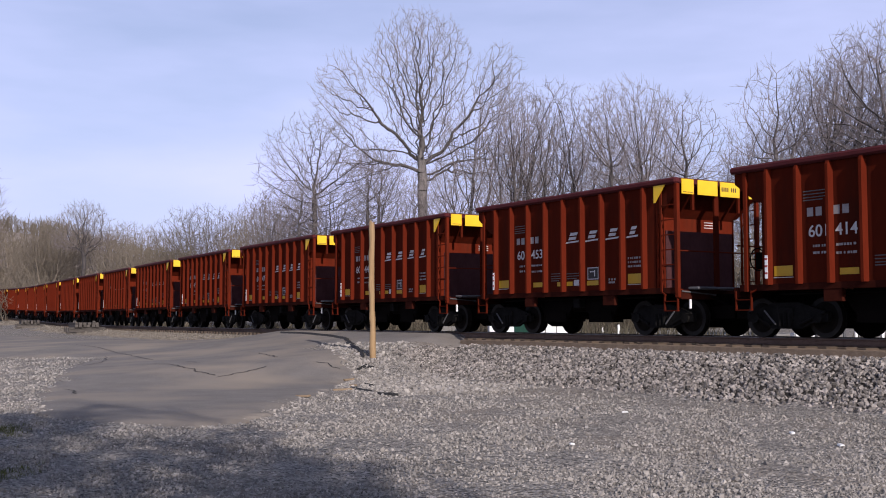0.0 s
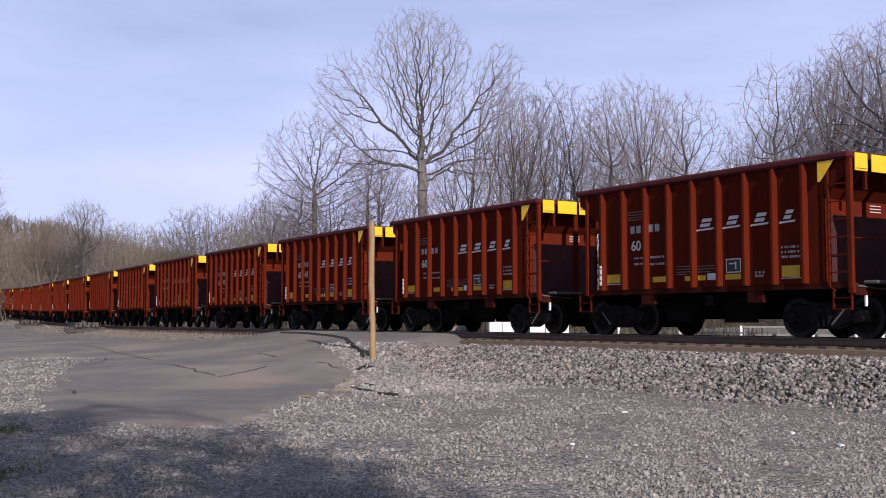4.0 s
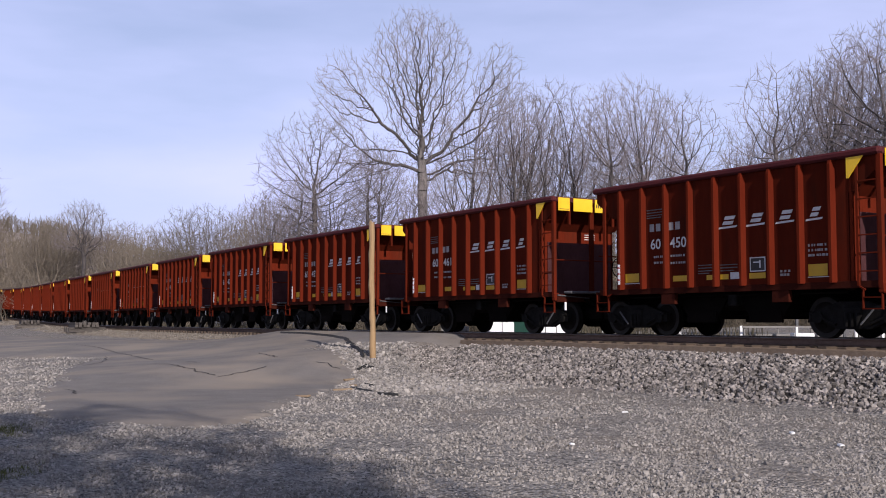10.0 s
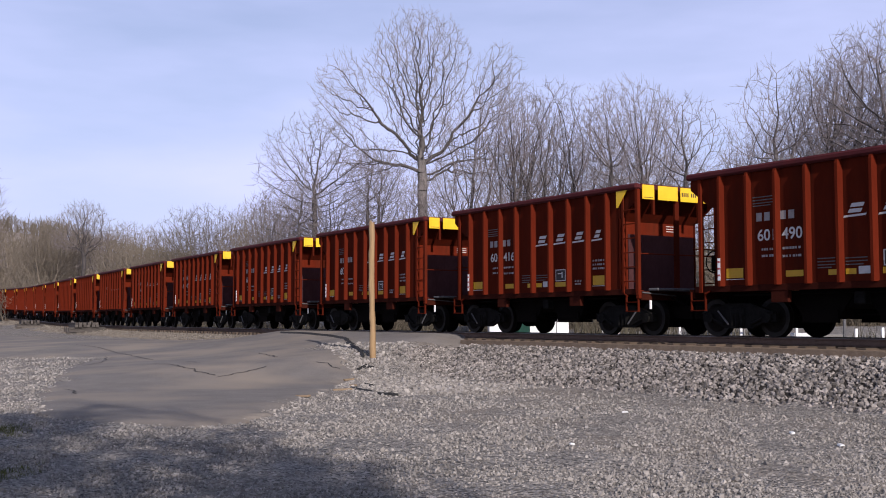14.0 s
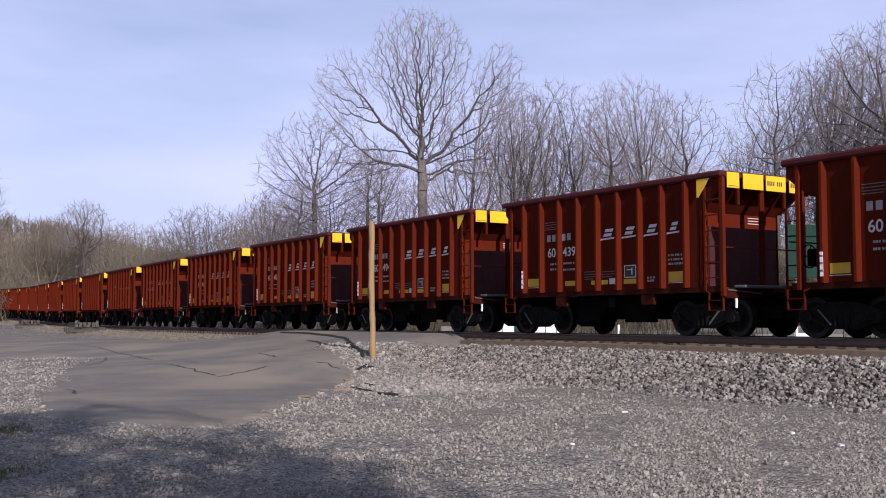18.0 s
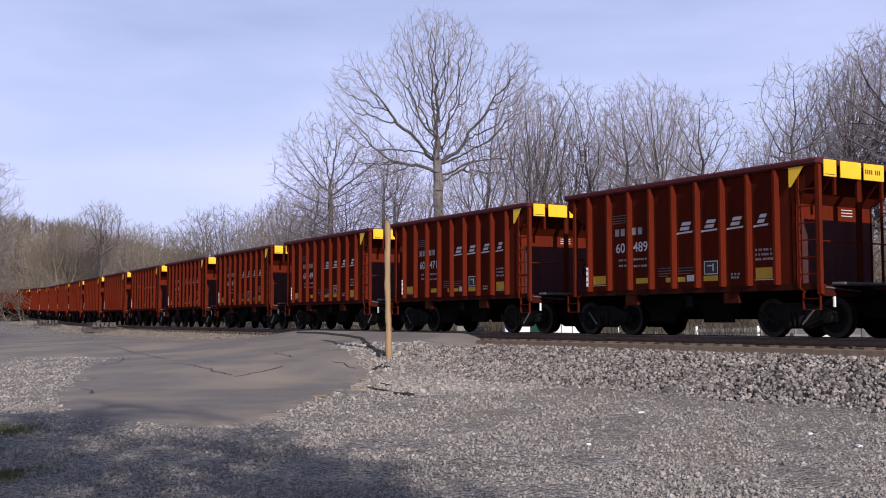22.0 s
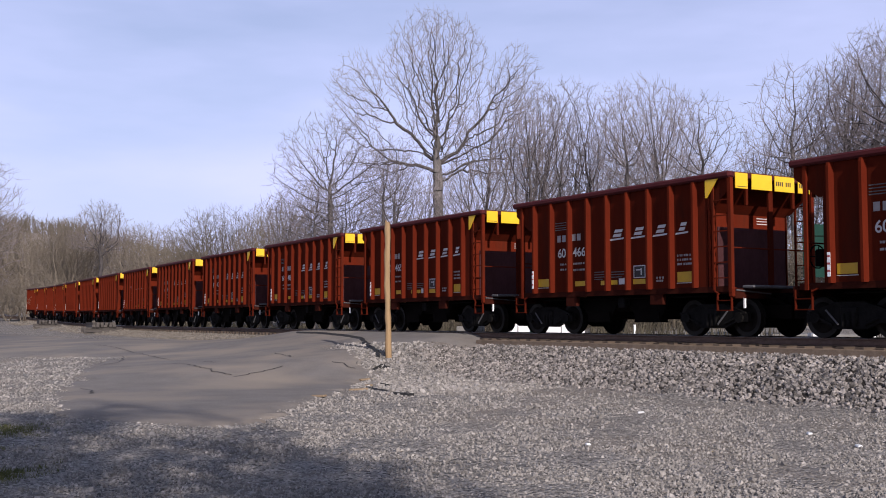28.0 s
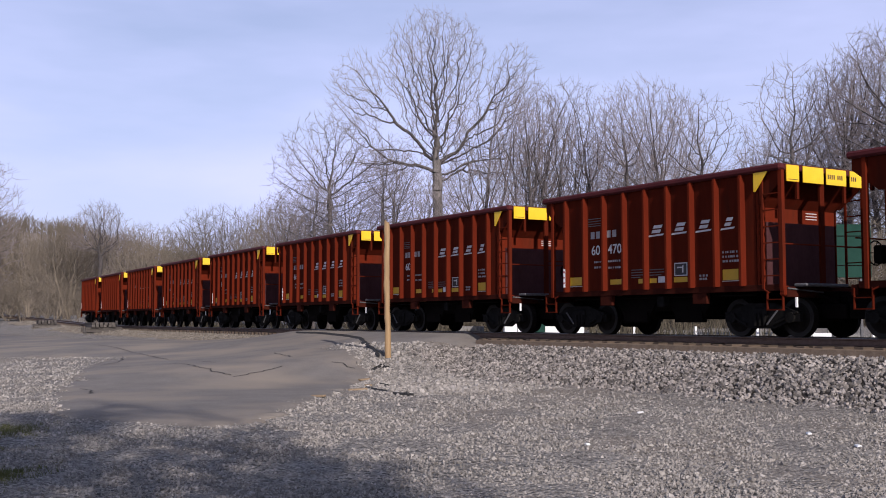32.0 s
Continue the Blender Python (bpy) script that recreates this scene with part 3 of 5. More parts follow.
    for rows, x0, x1 in (((3.24, 3.17, 3.10, 3.04), -2.42, -1.80), ((1.74, 1.67, 1.60, 1.54), -0.64, -0.18), ((1.72, 1.65, 1.58), 0.08, 0.62)):
        bm = bmesh.new()
        for z in rows:
            add_box(bm, x0, x1 - 0.1 * (z == rows[-1]), Y0, Y1, z - 0.016, z + 0.006)
        part("stencil_block", bm, M_HOSE, car, "faded small stencilling")["kind"] = "stuff"
    rs = random.Random(8)
    for rows, x0, x1 in (((2.02, 1.87), -2.18, -1.82), ((2.02, 1.84), -1.58, -1.06), ((2.04, 1.93, 1.82), 2.66, 3.18), ((1.50, 1.42), 1.88, 2.2)):
        bm = bmesh.new()
        for z in rows:
            x = x0
            while x < x1 - 0.03:
                w = rs.choice((0.04, 0.06, 0.09))
                add_box(bm, x, min(x1, x + w), Y0, Y1, z - 0.028, z + 0.025)
                x += w + rs.choice((0.02, 0.02, 0.05))
        part("stencil_block", bm, M_FADED, car, "small faded white stencilling")["kind"] = "stuff"
    # reporting mark as plain blocks
    for x0 in (-2.32, -2.09, -1.63, -1.40):
        part("mark_block", box(x0, x0 + 0.16, Y0, Y1, 2.675, 2.87), M_FADED, car)
    # slanted logo blocks with an underline each
    for x0, w in ((0.16, 0.44), (1.02, 0.42), (1.88, 0.40), (2.72, 0.32)):
        for z0, z1, k in ((2.67, 2.752, 0.0), (2.79, 2.872, 0.06)):
            part("logo_block", prism(((x0 + k, z0), (x0 + k + w - 0.12, z0), (x0 + k + w - 0.07, z1), (x0 + k + 0.05, z1)), "y", Y0, Y1), M_WHITE, car)
        part("logo_bar", prism(((x0 - 0.12, 2.575), (x0 + w, 2.595), (x0 + w + 0.03, 2.64), (x0 - 0.09, 2.62)), "y", Y0, Y1), M_WHITE, car)
    for ob in set(car.children) - before:
        ob.location.x -= 0.12
    reflector = part("reflector", box(-3.53, -3.45, -1.573, -1.566, 1.34, 1.87), M_REFLECT, car, "white reflective strip with red bands")
    band = mesh_of("red_band", box(-3.528, -3.452, -1.576, -1.5735, 0, 0.045), M_RED)
    for z in (1.44, 1.60, 1.76):
        part("red_band", band, None, reflector, "faded red band", at=pose(0, 0, z))
    for sgn in (1, -1):
        part("hook", tube((3.86 * sgn, -1.47, 1.10), (4.02 * sgn, -1.50, 1.03), 0.022, 6), O, car)
        part("brake_lever", tube((3.62 * sgn, -1.14, 0.30), (3.94 * sgn, -1.14, 0.62), 0.022, 6), M_HOSE, car, "grey steel lever")
    # bogies
    sf = side_frame()
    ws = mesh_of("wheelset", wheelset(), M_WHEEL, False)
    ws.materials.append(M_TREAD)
    # rim faces get a paler colour, drawing the arc of light on them
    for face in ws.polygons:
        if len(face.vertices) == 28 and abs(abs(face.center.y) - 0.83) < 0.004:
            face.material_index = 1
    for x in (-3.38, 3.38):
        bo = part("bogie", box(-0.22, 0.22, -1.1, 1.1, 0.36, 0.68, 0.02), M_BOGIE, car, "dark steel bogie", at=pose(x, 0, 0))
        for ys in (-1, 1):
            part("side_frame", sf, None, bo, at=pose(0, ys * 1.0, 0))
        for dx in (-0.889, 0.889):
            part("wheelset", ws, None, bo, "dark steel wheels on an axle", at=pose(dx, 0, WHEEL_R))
    return car


def ladder_frame(x0, x1, y, thick):
    """Two stiles and six rungs in one piece, cut from a plane grid and thickened."""
    xs = (x0 - 0.03, x0 + 0.03, x1 - 0.012, x1 + 0.012)
    zs = [1.12]
    for i in range(6):
        zs += [1.405 + i * 0.38, 1.432 + i * 0.38]
    zs.append(3.84)
    bm = bmesh.new()
    g = [[bm.verts.new((x, y, z)) for x in xs] for z in zs]
    for r in range(len(zs) - 1):
        for c in range(3):
            if c != 1 or r % 2:
                bm.faces.new((g[r][c], g[r][c + 1], g[r + 1][c + 1], g[r + 1][c]))
    loose = [v for v in bm.verts if not v.link_faces]
    bmesh.ops.delete(bm, geom=loose, context="VERTS")
    out = bmesh.ops.extrude_face_region(bm, geom=bm.faces[:])
    bmesh.ops.translate(bm, verts=[v for v in out["geom"] if isinstance(v, bmesh.types.BMVert)], vec=(0, thick, 0))
    bmesh.ops.recalc_face_normals(bm, faces=bm.faces)
    return bm


def coupler(sgn):
    bm = bmesh.new()
    add_box(bm, *sorted((4.3 * sgn, 5.2 * sgn)), -0.09, 0.09, 0.80, 0.97, 0.015)
    add_box(bm, *sorted((5.12 * sgn, 5.42 * sgn)), -0.16, 0.13, 0.73, 1.04, 0.03)
    # dark box added below the coupler, standing in for the gap's shade
    add_box(bm, *sorted((4.35 * sgn, 5.36 * sgn)), -0.5, 0.5, 0.42, 0.76, 0.02)
    add_tube(bm, (4.6 * sgn, -0.5, 1.0), (5.3 * sgn, -0.25, 0.62), 0.03, 6)
    return bm


def side_frame():
    """A cast bogie side: truss outline with two windows' worth of relief and the axle boxes."""
    pts = ((-1.14, 0.36), (-1.14, 0.56), (-0.82, 0.66), (-0.36, 0.80), (0.36, 0.80), (0.82, 0.66), (1.14, 0.56), (1.14, 0.36), (0.80, 0.36), (0.40, 0.20), (-0.40, 0.20), (-0.80, 0.36))
    bm = prism(pts, "y", -0.06, 0.06)
    for x in (-0.889, 0.889):
        add_tube(bm, (x, -0.12, WHEEL_R), (x, 0.12, WHEEL_R), 0.13, 10)
    for x in (-0.14, 0.0, 0.14):
        add_tube(bm, (x, -0.085, 0.26), (x, -0.085, 0.55), 0.055, 8)
    add_tube(bm, (-1.1, -0.09, 0.58), (-0.42, -0.10, 0.30), 0.03, 6)
    add_tube(bm, (1.1, -0.09, 0.58), (0.42, -0.10, 0.30), 0.03, 6)
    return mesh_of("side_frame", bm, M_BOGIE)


def wheelset():
    bm = tube((0, -1.0, 0), (0, 1.0, 0), 0.08, 10)
    for ys in (-1, 1):
        add_tube(bm, (0, ys * 0.70, 0), (0, ys * 0.83, 0), WHEEL_R, 28)
        add_tube(bm, (0, ys * 0.68, 0), (0, ys * 0.715, 0), WHEEL_R + 0.026, 28)
        bmesh.ops.create_cone(bm, cap_ends=True, segments=28, radius1=0.37, radius2=0.31, depth=0.03, matrix=Matrix.Translation((0, ys * 0.835, 0)) @ Euler((radians(90 * (1 if ys < 0 else -1)), 0, 0)).to_matrix().to_4x4())
        add_tube(bm, (0, ys * 0.82, 0), (0, ys * 0.90, 0), 0.11, 12)
        for a in range(3):
            c, s = math.cos(a * 2.094), math.sin(a * 2.094)
            add_tube(bm, (0.2 * c, ys * 0.845, 0.2 * s), (0.2 * c, ys * 0.862, 0.2 * s), 0.035, 6)
    return bm


CARS = {}


def build_train():
    first = build_car()
    CARS[0] = first
    for j in range(N_AHEAD, N_BEHIND + 1):
        if j:
            CARS[j] = copy_thing(first, Matrix.Identity(4))


build_train()

# car numbers as painted, where they can be read
DIGITS = {-19: "414", -18: "453", -17: "442", -16: "479", -15: "458", -14: "424", -11: "411", -10: "409", -9: "438", -8: "437", -7: "464", -6: "455",
          -5: "450", -4: "461", -3: "452", -2: "429", -1: "468", 0: "490", 1: "416", 4: "451", 5: "481", 6: "439", 7: "494", 8: "406", 9: "486",
          10: "435", 11: "489", 12: "471", 13: "497", 14: "487", 15: "484", 18: "434", 19: "466", 20: "465", 21: "485", 22: "473", 23: "417", 24: "470"}


def text_mesh(body, size):
    cu = bpy.data.curves.new("text", "FONT")
    cu.body, cu.size, cu.extrude, cu.offset = body, size, 0.001, 0.006
    ob = bpy.data.objects.new("text", cu)
    me = bpy.data.meshes.new_from_object(ob)
    bpy.data.objects.remove(ob)
    bpy.data.curves.remove(cu)
    me.materials.clear()
    me.materials.append(M_WHITE)
    return me


def number_cars():
    series = text_mesh("601", 0.50)
    for j, car in CARS.items():
        at = lambda x: Matrix.Translation((x, -1.436, 2.225)) @ pose(0, 0, 0, 90, 0, 0) @ Matrix.Diagonal((0.76, 0.73, 1, 1))
        part("series_number", series, None, car, "white stencilled number", at=at(-2.42))
        if j in DIGITS:
            part("car_number", text_mesh(DIGITS[j], 0.50), None, car, "white stencilled number", at=at(-1.71))


number_cars()


# ---------------------------------------------------------------- trees
def crown_tree(seed, trunk_h, trunk_r, centre, radii, limbs=11, counts=(7, 6, 4), spread=48.0, up=0.10, wig=0.09, twig_r=0.005, stems=1, lean=0.12, fork=0.5):
    """A bare tree in an uneven dome: straight shoots that fork and thin out towards its edge. Pieces (start, end, r0, r1, level)."""
    rng = random.Random(seed)
    cen, rad = Vector(centre), Vector(radii)
    out = []

    def room(p, d):
        """How far it is from p along d to the edge of the crown."""
        o = Vector(((p.x - cen.x) / rad.x, (p.y - cen.y) / rad.y, (p.z - cen.z) / rad.z))
        v = Vector((d.x / rad.x, d.y / rad.y, d.z / rad.z))
        qa, qb, qc = v.dot(v), o.dot(v), o.dot(o) - (0.92 + 0.22 * noise.noise(p * 0.55 + d * 1.3 + Vector((seed, 0, 0)))) ** 2
        disc = qb * qb - qa * qc
        return max(0.0, (-qb + math.sqrt(disc)) / qa) if disc > 0 else 0.0

    def aside(d, angle, turn):
        n = d.orthogonal().normalized()
        n.rotate(Matrix.Rotation(turn, 3, d))
        return (d * math.cos(angle) + n * math.sin(angle)).normalized()

    def shoot(p, d, length, r, level, start=0.25):
        seg = (0.42, 0.36, 0.28, 0.24, 0.2)[level]
        n = max(1 if level > 2 else 2, int(length / seg + 0.5))
        seg = length / n
        ends = max(twig_r, r * (0.12, 0.2, 0.35, 0.6, 0.8)[level])
        line = [(p, d, r)]
        for i in range(n):
            d = (d + Vector((rng.gauss(0, wig), rng.gauss(0, wig), rng.gauss(0, wig) + up * (0.35 if level == 0 else 1.0) * seg * 1.6))).normalized()
            q = p + d * seg
            r1 = r + (ends - r) * (i + 1) / n
            out.append((p, q, line[-1][2], r1, 0 if level == 0 else (1 if level < 3 else 2)))
            p = q
            line.append((p, d, r1))
        if level > 3 or level - 1 >= len(counts):
            return
        k = limbs if level == 0 else counts[level - 1]
        if level:
            k = max(2, int(k * min(1.3, 0.35 + length / (2.8, 1.5, 0.8)[level - 1] * 0.65)))
        turn = rng.uniform(0, 6.28)
        for c in range(k):
            f = start + (1 - start) * ((c + rng.uniform(0.1, 0.9)) / k) ** 0.85
            g, rem = divmod(f * n, 1)
            g = min(int(g), n - 1)
            (p0, d0, r0), (p1, d1, _) = line[g], line[g + 1]
            at = p0.lerp(p1, rem)
            turn += 2.4 + rng.uniform(-0.5, 0.5)
            dd = aside(d1, radians(spread * rng.uniform(0.6, 1.25) * (1.0 if level else 1.15 - 0.5 * f)), turn)
            free = room(at, dd)
            ln = free * rng.uniform(0.72, 1.0) if level == 0 else min(free * 1.05 + 0.12, length * rng.uniform(0.36, 0.68) * (1.25 - 0.55 * f))
            if ln < 0.16:
                continue
            shoot(at, dd, ln, max(twig_r, min(r0 * 0.8, r0 * (fork + 0.12) * (ln / length) ** 0.5 if level else trunk_r * fork * (ln / max(rad)) ** 0.7)), level + 1)

    for k in range(stems):
        a = 2.2 * k + rng.random()
        o = Vector((0.012 * k * math.cos(a), 0.012 * k * math.sin(a), -0.3))
        d = Vector((lean * math.cos(a), lean * math.sin(a), 1.0)).normalized() if stems > 1 else Vector((rng.gauss(0, 0.02), rng.gauss(0, 0.02), 1)).normalized()
        length = (room(o, d) or cen.z) * (0.93 if k == 0 else rng.uniform(0.75, 0.95))
        shoot(o, d, length, trunk_r, 0, min(0.8, trunk_h / length))
    return out


def branch_mesh(name, groups):
    """Tapered tubes for lists of pieces: (pieces, material, sides)."""
    me = bpy.data.meshes.new(name)
    allv, allf, allm, base = [], [], [], 0
    for g, (pieces, material, sides) in enumerate(groups):
        k = len(pieces)
        me.materials.append(material)
        if not k:
            continue
        p, q = np.array([a[0] for a in pieces]), np.array([a[1] for a in pieces])
        r0, r1 = np.array([a[2] for a in pieces]), np.array([a[3] for a in pieces])
        d = q - p
        d /= np.linalg.norm(d, axis=1)[:, None] + 1e-9
        ref = np.where(np.abs(d[:, 2:3]) < 0.9, [[0, 0, 1.0]], [[1.0, 0, 0]])
        a = np.cross(d, ref)
        a /= np.linalg.norm(a, axis=1)[:, None]
        b = np.cross(d, a)
        vs = np.empty((k, 2 * sides, 3))
        for i in range(sides):
            t = 2 * math.pi * i / sides
            o = a * math.cos(t) + b * math.sin(t)
            vs[:, i], vs[:, sides + i] = p + o * r0[:, None], q + o * r1[:, None]
        f = np.array([[i, (i + 1) % sides, sides + (i + 1) % sides, sides + i] for i in range(sides)])[None]
        allv.append(vs.reshape(-1, 3))
        allf.append((base + (np.arange(k) * 2 * sides)[:, None, None] + f).reshape(-1, 4))
        allm += [g] * (k * sides)
        base += k * 2 * sides
    me.from_pydata(np.concatenate(allv).tolist(), [], np.concatenate(allf).tolist())
    me.polygons.foreach_set("material_index", allm)
    me.polygons.foreach_set("use_smooth", [True] * len(allm))
    me.update()
    return me


def trunk_mesh(pieces, bark):
    """Stems drawn as unbroken tapered tubes through level rings."""
    vs, fs, last = [], [], None
    for p, q, r0, r1, _ in pieces:
        for c, r in ([(p, r0 * 1.25)] if p is not last else []) + [(q, r1)]:
            vs += [(c.x + r * math.cos(k * 0.7854), c.y + r * math.sin(k * 0.7854), c.z) for k in range(8)]
        n = len(vs) - 16
        fs += [(n + k, n + (k + 1) % 8, n + 8 + (k + 1) % 8, n + 8 + k) for k in range(8)]
        last = q
    return arrays("trunk", vs, fs, bark, True)


def grown_tree(seed, lobes, trunk, leader=0.0, stems=1, fork=0.0, points=2400, d=0.36, kill=0.5, up=0.22, gnarl=0.12, twig=0.012, base=0.3, twigs=1.0):
    """A bare tree that grows into its crown: shoots reach for the free places of the lobes (x, y, z, rx, ry, rz) until each is taken,
    so that limbs fork and never cross. leader: how high the stem runs on through the crown. Pieces (start, end, r0, r1, level)."""
    rng = np.random.RandomState(seed)
    vol = np.array([b[3] * b[4] * b[5] for b in lobes])
    goals = []
    for b, k in zip(lobes, (points * vol / vol.sum()).astype(int)):
        v = rng.normal(size=(k, 3))
        v *= (rng.random_sample(k) ** 0.42 / np.linalg.norm(v, axis=1))[:, None]
        goals.append(v * b[3:] + b[:3])
    goals = np.concatenate(goals)
    pos, par = [], []
    for st in range(stems):
        a = 2.4 * st + seed
        lean = fork * np.array([math.cos(a), math.sin(a), 0.0])
        p, last = np.array([0.05 * st, 0.0, -0.3]), -1
        top = max(trunk, leader) * (1.0 if st == 0 else rng.uniform(0.7, 1.0))
        while p[2] < top:
            pos.append(p)
            par.append(last)
            last = len(pos) - 1
            way = np.array([0, 0, 1.0]) + lean * (p[2] > 0.2 * trunk) + rng.normal(0, gnarl * 0.35, 3)
            p = p + way / np.linalg.norm(way) * d
    pos, old = np.array(pos), len(pos)
    ready = np.array([q[2] > trunk * 0.86 for q in pos])
    near, who = np.full(len(goals), 1e9), np.zeros(len(goals), int)
    fresh, live = np.flatnonzero(ready), np.ones(len(goals), bool)
    made = set()
    for _ in range(90):
        for c in range(0, len(fresh), 300):
            f = fresh[c:c + 300]
            m = ((goals[:, None] - pos[f][None]) ** 2).sum(2)
            j = m.argmin(1)
            best = m[np.arange(len(goals)), j]
            closer = best < near
            near[closer], who[closer] = best[closer], f[j[closer]]
        live &= near > kill ** 2
        g = np.flatnonzero(live)
        if not len(g):
            break
        pull = np.zeros((len(pos), 3))
        to = goals[g] - pos[who[g]]
        np.add.at(pull, who[g], to / np.linalg.norm(to, axis=1)[:, None])
        grow = np.unique(who[g])
        way = pull[grow]
        way /= np.linalg.norm(way, axis=1)[:, None] + 1e-9
        way += rng.normal(0, gnarl, way.shape) + np.array([0, 0, up])
        way /= np.linalg.norm(way, axis=1)[:, None]
        keep = []
        for i, (n, w) in enumerate(zip(grow, way)):
            key = (int(n), *np.round(w * 1.6).astype(int))
            if key not in made:
                made.add(key)
                keep.append(i)
        if not keep:
            break
        fresh = np.arange(len(pos), len(pos) + len(keep))
        par += grow[keep].tolist()
        pos = np.concatenate([pos, pos[grow[keep]] + way[keep] * d])
    count = np.zeros(len(pos))
    kids = np.zeros(len(pos), int)
    for i in range(len(pos) - 1, -1, -1):
        count[i] += 0 if kids[i] else 1
        if par[i] >= 0:
            count[par[i]] += count[i]
            kids[par[i]] += 1
    power = math.log(count[:old].max()) / math.log(base / twig)
    r = twig * np.maximum(count, 1) ** (1 / power)
    r[:old] *= 1.0 + 0.25 * np.clip(1 - pos[:old, 2] / (0.5 * trunk + 0.01), 0, 1)
    # a slight wander of the wood between the forks
    pos = pos + np.stack([np.sin(pos[:, 1] * 1.9 + pos[:, 2] * 2.3 + k) for k in (0.0, 2.1, 4.2)], 1) * gnarl * 0.5 * (r < 0.6 * base)[:, None]
    out = []
    vec = [Vector(p) for p in pos]
    for i, k in enumerate(par):
        if k < 0:
            continue
        r0 = min(r[k], r[i] * 1.35)
        out.append((vec[k], vec[i], float(r0), float(r[i]), 0 if r[i] > 0.42 * base or i < old else (1 if r[i] > 2.1 * twig else 2)))
        if r[i] < 3.2 * twig:
            w = vec[i] - vec[k]
            for q in range(3 if not kids[i] else int(rng.random_sample() < 0.9 * twigs)):
                v = (w.normalized() + Vector(rng.normal(0, 0.42, 3)) + Vector((0, 0, 0.25))).normalized() * rng.uniform(0.3, 0.85)
                e = vec[i] + v * 0.55
                out += [(vec[i], e, twig * 0.8, twig * 0.65, 2), (e, e + (v + Vector((0, 0, 0.12))) * 0.5, twig * 0.65, twig * 0.45, 2)]
    return out


def grown_meshes(seed, bark, twig_bark, **kw):
    pieces = grown_tree(seed, **kw)
    big, mid, thin = ([p for p in pieces if p[4] == k] for k in (0, 1, 2))
    return branch_mesh("trunk", [(big, bark, 7)]), branch_mesh("crown", [(mid, M_LIMB if bark is M_PALEBARK else bark, 4), (thin, twig_bark, 3)]), max(p[1].z for p in pieces)


def tree_meshes(seed, bark, twig, **kw):
    pieces = crown_tree(seed, **kw)
    zs = sorted(p[1].z for p in pieces)
    big, mid, thin = ([p for p in pieces if p[4] == k] for k in (0, 1, 2))
    return trunk_mesh(big, bark), branch_mesh("crown", [(mid, bark, 3), (thin, twig, 3)]), zs[-len(zs) // 200 - 1]


def plant(kind, meshes, x, y, height, turn, label, category="tree", group="", wide=1.0):
    trunk, crown, top = meshes
    s = height / top
    ob = tagged(new(kind), label, category, group)
    ob.matrix_basis = Matrix.LocRotScale((x, y, float(ground_z(x, y)[0])), Euler((0, 0, radians(turn))), (s * wide, s * wide, s))
    part("trunk", trunk, None, ob)
    part("crown", crown, None, ob, "fine bare twigs")
    return ob


def ahead(px, dist):
    """A place dist metres ahead of the eye, on the bearing px."""
    return (px - 784) / FOCAL * dist, dist


def tall(y, dist):
    """The height of a tree dist metres off whose top shows at the level y."""
    return (568 - y) / FOCAL * dist + 0.2


